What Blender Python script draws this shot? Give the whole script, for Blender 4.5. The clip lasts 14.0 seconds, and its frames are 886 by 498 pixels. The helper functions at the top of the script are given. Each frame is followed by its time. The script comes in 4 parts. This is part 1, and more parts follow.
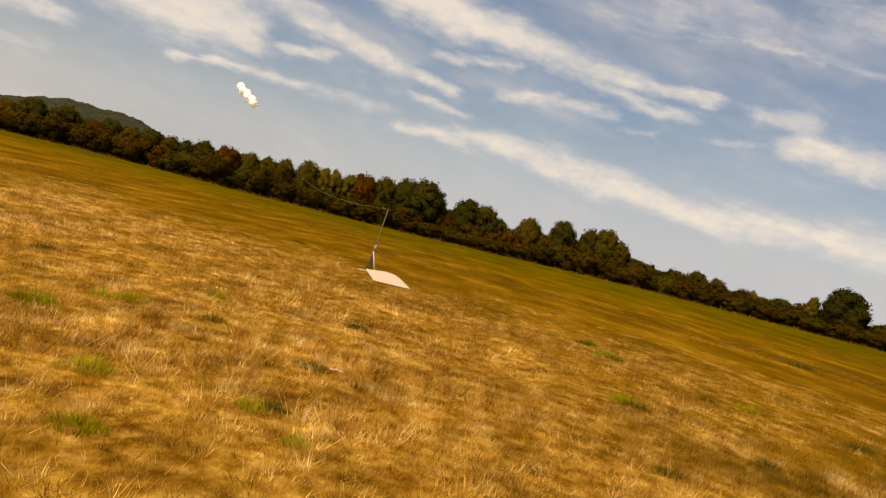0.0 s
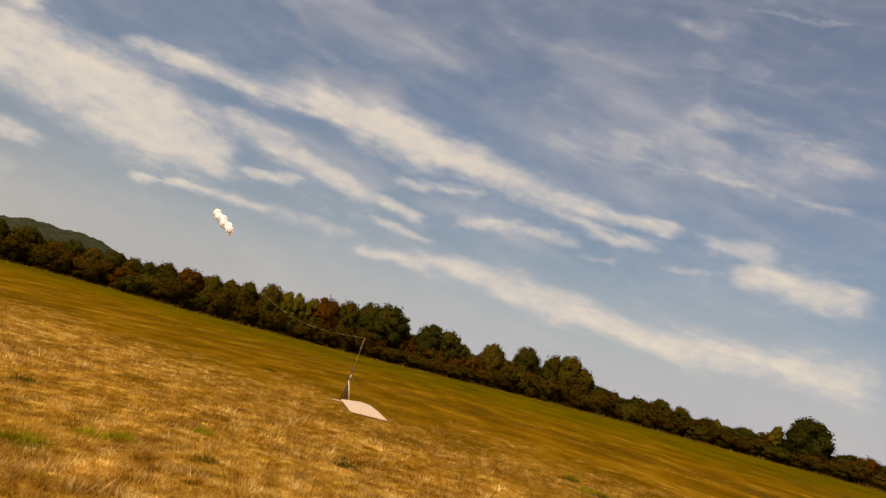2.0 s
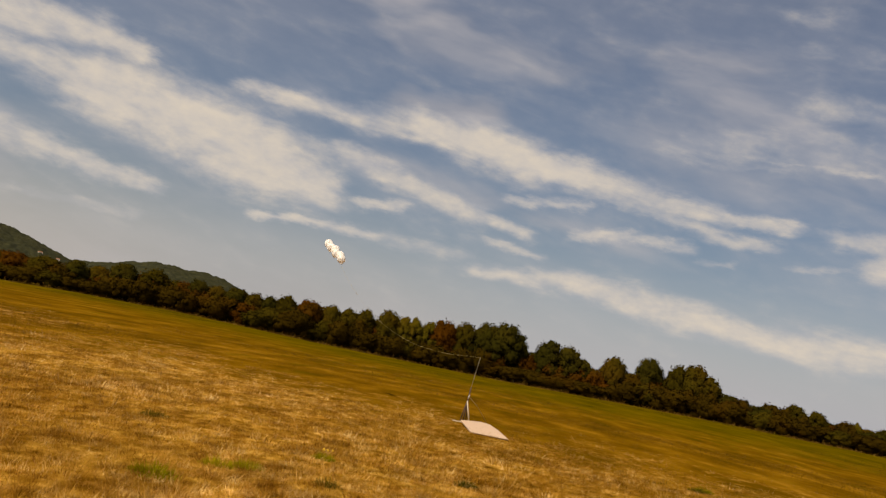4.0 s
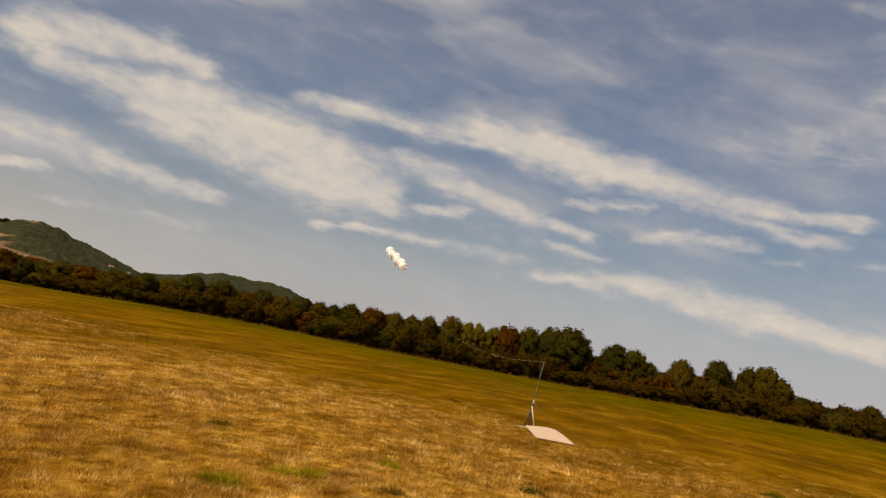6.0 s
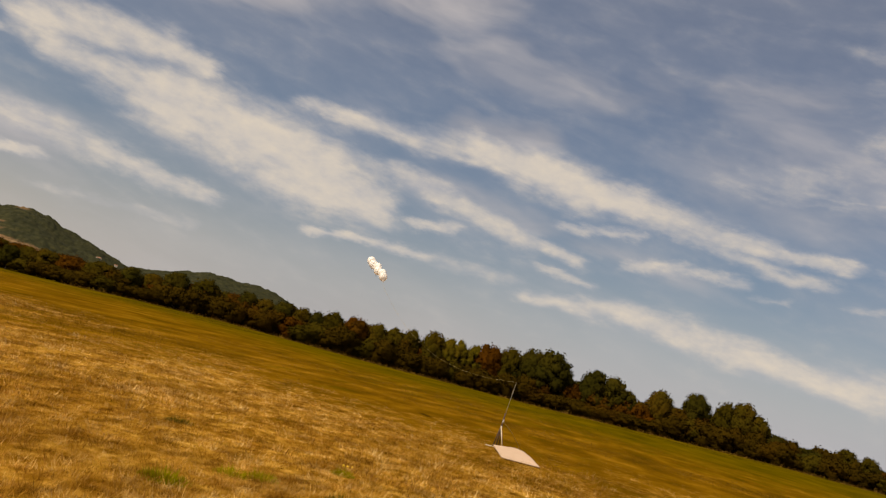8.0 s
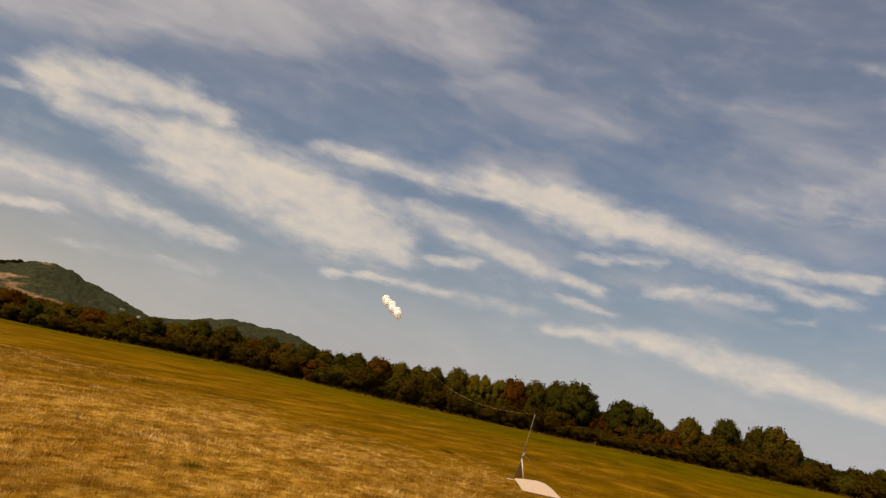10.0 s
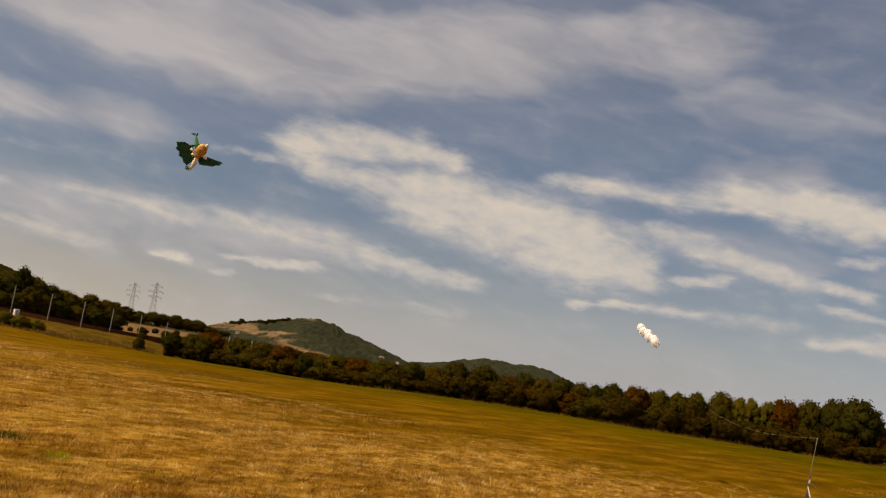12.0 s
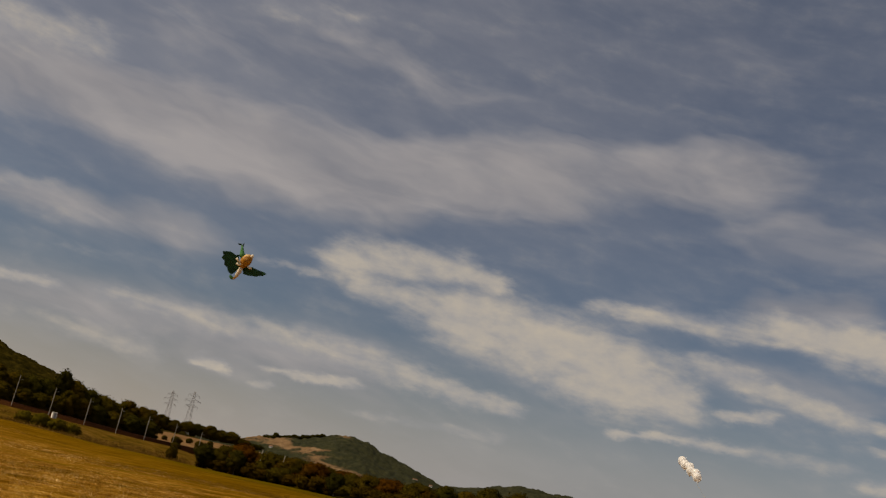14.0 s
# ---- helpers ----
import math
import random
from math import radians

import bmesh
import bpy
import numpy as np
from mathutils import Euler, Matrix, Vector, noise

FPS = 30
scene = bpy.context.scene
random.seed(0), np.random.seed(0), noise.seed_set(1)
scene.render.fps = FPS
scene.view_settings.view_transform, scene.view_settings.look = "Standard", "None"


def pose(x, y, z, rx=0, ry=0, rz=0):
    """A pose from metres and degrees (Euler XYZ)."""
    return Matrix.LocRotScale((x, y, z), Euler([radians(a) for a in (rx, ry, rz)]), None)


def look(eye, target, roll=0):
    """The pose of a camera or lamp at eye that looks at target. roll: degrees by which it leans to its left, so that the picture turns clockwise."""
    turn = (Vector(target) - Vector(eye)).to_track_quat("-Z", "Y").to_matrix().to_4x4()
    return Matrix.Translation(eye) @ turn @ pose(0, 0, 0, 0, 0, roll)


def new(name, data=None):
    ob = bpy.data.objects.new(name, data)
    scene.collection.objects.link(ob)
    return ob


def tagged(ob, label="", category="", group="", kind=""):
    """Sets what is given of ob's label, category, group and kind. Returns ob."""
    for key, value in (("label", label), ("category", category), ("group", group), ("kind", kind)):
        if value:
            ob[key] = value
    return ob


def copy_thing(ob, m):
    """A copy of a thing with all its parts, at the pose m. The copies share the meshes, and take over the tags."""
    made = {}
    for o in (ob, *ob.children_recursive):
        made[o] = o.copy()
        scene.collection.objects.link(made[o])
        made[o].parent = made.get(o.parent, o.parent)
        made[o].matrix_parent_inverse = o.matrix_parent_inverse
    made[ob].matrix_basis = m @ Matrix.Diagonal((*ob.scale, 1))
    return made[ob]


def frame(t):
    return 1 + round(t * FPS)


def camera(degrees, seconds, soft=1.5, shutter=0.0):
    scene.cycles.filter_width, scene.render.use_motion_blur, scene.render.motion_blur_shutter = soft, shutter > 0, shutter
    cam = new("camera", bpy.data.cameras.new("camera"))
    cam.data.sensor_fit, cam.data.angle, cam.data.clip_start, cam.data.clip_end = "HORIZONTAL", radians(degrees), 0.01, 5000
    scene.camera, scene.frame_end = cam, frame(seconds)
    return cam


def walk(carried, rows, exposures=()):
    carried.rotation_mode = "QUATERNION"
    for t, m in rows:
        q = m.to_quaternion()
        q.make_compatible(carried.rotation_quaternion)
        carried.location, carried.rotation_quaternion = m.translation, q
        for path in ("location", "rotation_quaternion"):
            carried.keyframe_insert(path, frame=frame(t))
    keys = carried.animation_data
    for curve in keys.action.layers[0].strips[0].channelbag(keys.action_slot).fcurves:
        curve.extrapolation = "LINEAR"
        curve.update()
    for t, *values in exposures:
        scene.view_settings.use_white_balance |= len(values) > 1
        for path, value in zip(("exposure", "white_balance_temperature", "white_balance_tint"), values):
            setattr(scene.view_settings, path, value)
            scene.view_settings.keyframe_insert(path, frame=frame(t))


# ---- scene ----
cam = camera(51.0, 14.0, soft=1.3)
# seconds, x, y, z, heading, tilt, lean
PATH = (
    (0, 0.115, 0.019, 1.528, 0.21, -0.95, 14.25),
    (0.5, -0.116, 0.029, 1.536, -0.96, 1.77, 12.39),
    (1, -0.303, 0.046, 1.565, -1.33, 3.14, 11.40),
    (1.5, -0.358, 0.073, 1.568, -1.01, 5.36, 13.60),
    (2, -0.339, 0.099, 1.556, -0.18, 7.06, 14.84),
    (2.5, -0.289, 0.104, 1.545, 2.30, 7.63, 13.42),
    (3, -0.260, 0.102, 1.546, 3.18, 6.71, 11.85),
    (3.5, -0.259, 0.126, 1.545, 4.96, 6.87, 11.44),
    (4, -0.249, 0.144, 1.548, 6.85, 6.63, 11.73),
    (4.2, -0.234, 0.152, 1.545, 7.51, 6.77, 11.64),
    (6.3, -0.238, 0.217, 1.550, 11.35, 6.10, 10.17),
    (6.5, -0.190, 0.236, 1.557, 11.33, 5.90, 9.38),
    (7, -0.138, 0.265, 1.562, 10.11, 4.79, 8.57),
    (7.5, -0.050, 0.291, 1.572, 10.87, 7.29, 10.97),
    (8, 0.000, 0.303, 1.578, 10.26, 7.28, 14.75),
    (8.2, 0.043, 0.295, 1.574, 10.94, 6.97, 14.89),
    (10.3, 0.246, 0.201, 1.592, 12.86, 9.31, 11.33),
    (10.5, 0.248, 0.192, 1.600, 13.92, 9.14, 10.33),
    (11, 0.218, 0.142, 1.611, 18.63, 9.14, 9.22),
    (11.5, 0.149, 0.119, 1.607, 23.89, 9.02, 10.14),
    (12, 0.079, 0.102, 1.608, 27.05, 8.42, 8.79),
    (12.5, 0.084, 0.109, 1.589, 31.55, 9.61, 9.83),
    (13, 0.041, 0.135, 1.584, 34.25, 13.14, 11.87),
    (13.5, 0.073, 0.166, 1.579, 33.44, 14.73, 13.03),
    (14, 0.088, 0.183, 1.577, 30.99, 15.27, 12.03),
)


def held(x, y, z, yaw, pitch, lean):
    return Matrix.Translation((x, y, z)) @ pose(0, 0, 0, 0, 0, yaw) @ pose(0, 0, 0, 90 + pitch) @ pose(0, 0, 0, 0, 0, lean)


walk(cam, [(t, held(*v)) for t, *v in PATH], exposures=[(0, 0.68, 7500, 13), (1.5, 0.54, 7450, 13), (2, 0.47, 7450, 13), (2.5, 0.35, 7400, 13), (3, 0.32, 7400, 13), (6.5, 0.35, 7400, 13), (11, 0.33, 7400, 13), (12.5, 0.24, 7400, 13), (13, 0.24, 7350, 13), (13.5, 0.0, 7350, 12), (14, -0.22, 7350, 12)])

# ---- world, sun ----
SUN_AZ, SUN_EL = -142.0, 49.0          # degrees from +y, clockwise seen from above; height
world = bpy.data.worlds.new("sky")
scene.world = world
world.use_nodes = True


class Nodes:
    """Short hand for building a node tree."""

    def __init__(self, tree):
        self.t = tree
        tree.nodes.clear()

    def put(self, sock, v):
        if isinstance(v, bpy.types.NodeSocket):
            self.t.links.new(v, sock)
        elif v is not None:
            sock.default_value = v

    def node(self, kind, outs=0, props=(), **ins):
        n = self.t.nodes.new(kind)
        for k, v in props:
            if k == "operation":
                n.operation = v
            elif k == "use_clamp":
                n.use_clamp = v
        for k, v in ins.items():
            self.put(n.inputs[int(k[1:])] if k[0] == "i" and k[1:].isdigit() else n.inputs[k.replace("_", " ")], v)
        return n.outputs[outs]

    def math(self, op, a, b=None, c=None):
        return self.node("ShaderNodeMath", props=(("operation", op),), i0=a, i1=b, i2=c)

    def vec(self, op, a, b=None, outs=0):
        return self.node("ShaderNodeVectorMath", outs, (("operation", op),), i0=a, i1=b)

    def noise(self, vector, scale, detail=4.0, rough=0.55, distort=0.0, outs=0):
        return self.node("ShaderNodeTexNoise", outs, Vector=vector, Scale=scale, Detail=detail, Roughness=rough, Distortion=distort)

    def span(self, v, a, b, lo=0.0, hi=1.0, smooth=False):
        n = self.t.nodes.new("ShaderNodeMapRange")
        n.interpolation_type, n.clamp = ("SMOOTHSTEP", False) if smooth else ("LINEAR", True)
        for i, x in enumerate((v, a, b, lo, hi)):
            self.put(n.inputs[i], x)
        return n.outputs[0]

    def mix(self, f, a, b, mode="MIX"):
        n = self.t.nodes.new("ShaderNodeMix")
        n.data_type, n.blend_type = "RGBA", mode
        self.put(n.inputs[0], f)
        self.put(n.inputs[6], (*a, 1) if isinstance(a, tuple) and len(a) == 3 else a)
        self.put(n.inputs[7], (*b, 1) if isinstance(b, tuple) and len(b) == 3 else b)
        return n.outputs[2]

    def ramp(self, f, *stops):
        n = self.t.nodes.new("ShaderNodeValToRGB")
        e = n.color_ramp.elements
        while len(e) < len(stops):
            e.new(0.5)
        for el, (p, c) in zip(e, stops):
            el.position, el.color = p, (*c, 1)
        self.put(n.inputs[0], f)
        return n.outputs[0]


w = Nodes(world.node_tree)
ray_dir = w.node("ShaderNodeTexCoord", 0)
d = w.vec("NORMALIZE", ray_dir)
sep = w.t.nodes.new("ShaderNodeSeparateXYZ")
w.put(sep.inputs[0], d)
az = w.math("MULTIPLY", w.math("ARCTAN2", sep.outputs[0], sep.outputs[1]), 57.2958)
el = w.math("MULTIPLY", w.math("ARCSINE", sep.outputs[2]), 57.2958)
flat = w.node("ShaderNodeCombineXYZ", X=az, Y=el, Z=0.0)
# clouds lie in wind-drawn wisps that run nearly level
stretch = w.vec("MULTIPLY", flat, (0.42, 1.0, 1.0))
warp1 = w.vec("SUBTRACT", w.noise(stretch, 0.30, 3, 0.55, outs=1), (0.5, 0.5, 0.5))
warp2 = w.vec("SUBTRACT", w.noise(stretch, 1.1, 5, 0.62, outs=1), (0.5, 0.5, 0.5))
bent = w.vec("ADD", w.vec("ADD", flat, w.vec("MULTIPLY", warp1, (2.0, 0.8, 0.0))), w.vec("MULTIPLY", warp2, (1.9, 1.15, 0.0)))
cover = {"cloud": None, "veil": None}


def wisp(into, place, a0, e0, a1, e1, wide, dense):
    """One drawn-out patch of cloud between two points of the sky (azimuth and height, degrees), thinning out to its rim."""
    ax = Vector((a1 - a0, e1 - e0))
    mid, along = Vector(((a0 + a1) / 2, (e0 + e1) / 2)), ax.normalized()
    core, fade = ax.length * 0.40, ax.length * 0.22 + wide * 1.3
    u_, v_ = along / fade, along.orthogonal() / (wide * 1.4)
    u = w.math("ABSOLUTE", w.math("SUBTRACT", w.vec("DOT_PRODUCT", place, (u_.x, u_.y, 0), outs=1), u_.dot(mid)))
    u = w.math("MAXIMUM", w.math("SUBTRACT", u, core / fade), 0.0)
    v = w.math("SUBTRACT", w.vec("DOT_PRODUCT", place, (v_.x, v_.y, 0), outs=1), v_.dot(mid))
    off = w.math("MULTIPLY_ADD", u, u, w.math("MULTIPLY", v, v))
    here = w.span(w.math("SQRT", off), 0.0, 1.45, dense, 0.0, smooth=True)
    cover[into] = w.math("SMOOTH_MAX", cover[into], here, 0.25) if cover[into] else here


def streak(*where):
    wisp("cloud", bent, *where)


def veil_sheet(*where):
    wisp("veil", loose, *where)


# the great sheet
streak(-37.2, 13.4, -33.5, 13.9, 1.21, 0.90)
streak(-33.5, 13.9, -29.7, 14.1, 1.17, 0.90)
streak(-29.7, 14.1, -27.2, 13.7, 0.75, 0.90)
streak(-35.5, 12.3, -32.0, 11.9, 0.99, 0.85)
streak(-32.0, 11.9, -28.8, 11.6, 1.53, 0.85)
streak(-29.4, 11.4, -23.8, 10.7, 1.90, 1.15)
streak(-23.8, 10.7, -18.8, 9.9, 2.20, 1.15)
streak(-18.8, 9.9, -15.4, 8.8, 1.70, 1.15)
streak(-22.3, 8.8, -18.1, 8.3, 0.92, 1.00)
streak(-18.1, 8.3, -14.3, 8.5, 0.67, 1.00)
# low warm puffs over the railway
streak(-50.9, 5.3, -46.7, 5.2, 0.55, 0.55)
streak(-43.9, 5.5, -42.4, 5.4, 0.40, 0.75)
# the torn streak beside it
streak(-21.2, 13.6, -17.3, 13.5, 0.60, 0.79)
streak(-17.3, 13.5, -13.1, 13.6, 0.75, 0.79)
streak(-13.1, 13.6, -8.9, 13.5, 0.85, 0.79)
streak(-10.0, 13.8, -6.5, 13.5, 1.03, 1.10)
streak(-6.5, 13.5, -2.2, 12.7, 1.28, 1.10)
streak(-2.2, 12.7, 1.0, 12.5, 1.03, 1.10)
streak(-0.1, 12.7, 5.2, 11.8, 0.85, 0.85)
streak(5.2, 11.8, 9.6, 11.7, 0.67, 0.85)
streak(9.6, 11.7, 13.8, 11.4, 0.46, 0.85)
streak(0.7, 11.8, 4.2, 11.4, 0.46, 0.68)
streak(4.2, 11.4, 9.1, 10.5, 0.50, 0.68)
streak(9.1, 10.5, 12.8, 10.3, 0.43, 0.68)
# the lower wisps
streak(-18.4, 11.7, -15.1, 11.1, 0.64, 0.62)
streak(-15.1, 11.1, -11.6, 10.7, 0.67, 0.62)
streak(-14.1, 11.3, -8.7, 9.8, 0.71, 0.81)
streak(-8.7, 9.8, -5.1, 9.2, 0.78, 0.81)
streak(-5.1, 9.2, -2.0, 8.4, 0.51, 0.81)
streak(-12.4, 8.3, -9.7, 8.7, 0.39, 0.85)
streak(-18.3, 6.3, -14.7, 6.6, 0.30, 0.90)
streak(-14.7, 6.6, -11.2, 6.5, 0.43, 0.90)
streak(-11.6, 6.5, -8.5, 6.6, 0.59, 0.56)
streak(-8.5, 6.6, -5.4, 6.4, 0.57, 0.56)
streak(-9.5, 8.6, -5.6, 7.8, 0.99, 0.40)
streak(-4.5, 7.5, -0.8, 7.2, 0.25, 0.68)
streak(-3.6, 10.7, -0.9, 10.8, 0.35, 0.81)
streak(-0.9, 10.8, 1.4, 10.9, 0.34, 0.81)
streak(1.3, 9.0, 4.4, 9.6, 0.43, 0.81)
streak(4.4, 9.6, 8.0, 9.5, 0.43, 0.81)
streak(8.3, 8.7, 10.6, 9.0, 0.25, 0.56)
# the long low bank
streak(-4.9, 5.7, -0.8, 6.0, 0.46, 0.79)
streak(-0.8, 6.0, 2.9, 6.2, 0.75, 0.79)
streak(1.2, 6.1, 4.9, 5.8, 0.83, 0.98)
streak(4.9, 5.8, 9.0, 5.3, 0.98, 0.98)
streak(7.7, 5.3, 11.4, 5.0, 0.92, 0.96)
streak(11.4, 5.0, 15.1, 4.6, 0.82, 0.96)
streak(13.8, 5.0, 17.6, 4.9, 1.06, 0.90)
streak(17.6, 4.9, 21.6, 5.0, 1.24, 0.90)
streak(21.6, 5.0, 25.0, 4.9, 1.24, 0.90)
# towards the dark of the hill
streak(-38.6, 8.1, -35.1, 7.8, 0.80, 0.81)
streak(-35.1, 7.8, -31.3, 7.3, 0.94, 0.81)
streak(-32.0, 7.4, -28.1, 6.8, 0.75, 0.88)
streak(-28.1, 6.8, -24.7, 6.8, 0.57, 0.88)
streak(-38.1, 5.9, -34.6, 6.0, 0.34, 0.85)
streak(-34.1, 4.4, -29.4, 4.7, 0.30, 0.47)
streak(-29.4, 4.7, -24.8, 4.8, 0.28, 0.47)
streak(-39.4, 12.1, -38.3, 12.3, 0.28, 0.56)
# towards the clear side
streak(13.7, 18.4, 17.2, 18.2, 0.85, 0.56)
streak(17.2, 18.2, 21.8, 17.3, 1.03, 0.56)
streak(7.3, 14.5, 13.2, 14.9, 0.20, 0.36)
streak(13.2, 14.9, 18.0, 15.1, 0.21, 0.36)
streak(18.0, 15.1, 22.4, 14.7, 0.21, 0.36)
streak(16.2, 11.3, 18.5, 11.4, 0.55, 0.77)
streak(13.8, 9.2, 17.8, 9.4, 0.20, 0.51)
streak(18.4, 10.0, 20.8, 9.8, 0.83, 0.95)
streak(20.8, 9.8, 23.1, 9.5, 0.94, 0.95)
streak(11.2, 23.5, 15.1, 23.3, 0.67, 0.41)
streak(13.2, 21.6, 16.8, 21.2, 0.75, 0.34)
streak(15.3, 24.7, 21.3, 24.6, 0.16, 0.47)
streak(6.3, 15.6, 12.9, 16.0, 1.06, 0.54)
streak(12.9, 16.0, 22.4, 17.0, 1.24, 0.54)
streak(10.3, 15.3, 18.7, 14.9, 0.21, 0.51)
streak(18.7, 14.9, 23.2, 14.4, 0.23, 0.51)
streak(15.9, 11.3, 18.8, 11.1, 0.64, 0.79)
streak(18.2, 9.6, 21.3, 9.5, 0.85, 0.95)
streak(21.3, 9.5, 24.2, 9.5, 1.06, 0.95)
# towards the railway
streak(-61.4, 20.9, -58.1, 21.1, 1.38, 0.70)
streak(-58.1, 21.1, -54.5, 21.4, 1.06, 0.70)
streak(-51.3, 24.5, -49.2, 24.4, 0.46, 0.45)
streak(-45.8, 26.8, -39.5, 27.5, 0.67, 0.47)
streak(-58.1, 12.5, -54.1, 13.1, 0.43, 0.47)
streak(-54.5, 11.3, -46.8, 12.6, 0.60, 0.38)
streak(-53.1, 10.0, -49.3, 10.2, 0.28, 0.34)
streak(-56.4, 7.4, -53.2, 7.5, 0.35, 0.90)
streak(-50.4, 7.9, -45.2, 7.9, 0.60, 0.66)
streak(-45.2, 7.9, -40.3, 8.0, 0.89, 0.66)
streak(-41.1, 8.1, -35.8, 7.9, 0.85, 0.75)
streak(-35.8, 7.9, -30.8, 7.4, 0.92, 0.75)
streak(-31.5, 7.4, -27.9, 6.8, 0.67, 0.85)
streak(-27.9, 6.8, -24.7, 6.4, 0.51, 0.85)
streak(-48.4, 6.2, -46.6, 5.4, 0.50, 0.51)
streak(-44.1, 5.4, -42.2, 5.4, 0.30, 0.98)
streak(-40.6, 4.8, -39.3, 4.9, 0.25, 0.62)
streak(-39.7, 5.9, -35.0, 5.8, 0.28, 0.85)
streak(-55.8, 5.3, -47.4, 5.7, 1.24, 0.41)
streak(-31.6, 4.4, -25.1, 4.6, 0.28, 0.47)
streak(-41.8, 12.1, -38.2, 12.2, 0.25, 0.56)

tilted = w.vec("MULTIPLY", w.node("ShaderNodeVectorRotate", Vector=flat, Angle=radians(7)), (0.30, 1.0, 1.0))
grain = w.noise(tilted, 0.75, 5, 0.50, 0.4)
puff = w.noise(w.vec("MULTIPLY", flat, (0.6, 1.0, 1.0)), 1.5, 6, 0.56)
rag = w.math("ADD", w.math("MULTIPLY", w.math("SUBTRACT", grain, 0.5), 0.90), w.math("MULTIPLY", w.math("SUBTRACT", puff, 0.5), 0.30))
# the rest of the sky, outside these, carries the same kind of broken cloud
beyond = w.math("MAXIMUM", w.math("MAXIMUM", w.span(az, 28.0, 40.0), w.span(az, -66.0, -78.0)), w.span(el, 32.0, 40.0))
broken = w.math("MULTIPLY", beyond, w.span(w.noise(stretch, 0.12, 4, 0.55), 0.46, 0.66, 0.0, 0.9))
thick = w.math("MAXIMUM", cover["cloud"], broken)
thick = w.math("MULTIPLY", w.span(w.math("ADD", thick, w.math("MULTIPLY", rag, w.span(thick, 0.0, 0.30, 0.0, 1.0))), 0.03, 1.12, 0.0, 1.0, smooth=True), 0.92)
# the thin high veil that greys the upper sky, broken in places
loose = w.vec("ADD", flat, w.vec("MULTIPLY", warp1, (5.0, 3.0, 0.0)))
veil_sheet(-64.3, 18.9, -49.5, 18.6, 2.33, 1.00)
veil_sheet(-49.5, 18.6, -34.7, 18.3, 2.75, 1.00)
veil_sheet(-43.7, 17.8, -24.3, 20.6, 2.58, 0.95)
veil_sheet(-24.3, 20.6, -11.9, 22.6, 2.00, 0.74)
veil_sheet(-56.9, 23.5, -32.8, 25.6, 2.83, 0.50)
veil_sheet(-32.8, 25.6, -8.6, 26.8, 2.66, 0.27)
veil_sheet(-30.0, 29.9, -7.0, 30.1, 2.00, 0.16)
veil_sheet(-13.1, 19.2, -5.2, 19.0, 1.67, 0.43)
veil_sheet(-5.2, 19.0, 0.8, 19.1, 1.75, 0.43)
veil_sheet(0.9, 18.1, 9.7, 18.0, 2.00, 0.35)
veil_sheet(-3.1, 18.6, 1.1, 19.4, 1.27, 0.47)
veil_sheet(3.6, 19.7, 10.2, 20.4, 1.07, 0.43)
veil_sheet(-11.3, 19.6, -8.1, 20.1, 0.67, 0.39)
veil_sheet(-11.6, 15.2, -5.9, 15.4, 0.95, 0.62)
veil_sheet(-12.5, 11.3, -4.5, 10.5, 0.75, 0.42)
veil_sheet(-2.5, 10.1, 5.0, 9.2, 0.80, 0.40)
veil_sheet(4.1, 16.7, 13.0, 16.4, 2.33, 0.40)
veil_sheet(8.9, 19.8, 19.5, 19.9, 2.83, 0.27)
veil_sheet(5.4, 13.7, 20.7, 15.3, 2.33, 0.40)
veil_sheet(-60.0, 11.9, -46.5, 12.7, 1.07, 0.62)
veil_sheet(-58.1, 6.1, -46.0, 6.9, 1.83, 0.62)
veil_sheet(-46.0, 6.9, -34.2, 7.0, 1.83, 0.62)
sheet_n = w.noise(w.vec("ADD", tilted, w.vec("MULTIPLY", warp1, (1.6, 2.2, 0.0))), 0.30, 4, 0.52, 0.3)
veil = w.math("MAXIMUM", cover["veil"], w.math("MULTIPLY", beyond, 0.6))
veil = w.math("MULTIPLY", w.span(w.math("ADD", veil, w.math("MULTIPLY", w.math("SUBTRACT", sheet_n, 0.5), w.span(veil, 0.0, 0.4, 0.3, 0.9))), 0.0, 0.95, 0.0, 1.0, smooth=True), 0.9)
high = w.span(el, 10.0, 20.0, 0.0, w.span(az, -45.0, -10.0, 0.40, 0.15))
veil = w.math("MAXIMUM", veil, high)
haze = w.span(el, -1.0, 10.0, w.span(az, -18.0, -44.0, 0.70, 0.92), 0.0, smooth=True)

sky_tex = w.t.nodes.new("ShaderNodeTexSky")
sky_tex.sky_type, sky_tex.sun_disc = "NISHITA", False
sky_tex.sun_elevation, sky_tex.sun_rotation = radians(SUN_EL), radians(SUN_AZ)
sky_tex.air_density, sky_tex.dust_density, sky_tex.ozone_density = 1.0, 2.2, 1.2
sky = sky_tex.outputs[0]
clear = w.mix(1.0, sky, (0.052, 0.056, 0.062), "MULTIPLY")
clear = w.mix(haze, clear, w.mix(w.span(az, -18.0, -48.0), w.mix(w.span(az, -14.0, 2.0), (0.415, 0.428, 0.472), (0.435, 0.462, 0.535)), (0.435, 0.402, 0.365)))
clear = w.mix(veil, clear, w.mix(w.span(sheet_n, 0.35, 0.65), (0.262, 0.272, 0.315), (0.40, 0.395, 0.42)))
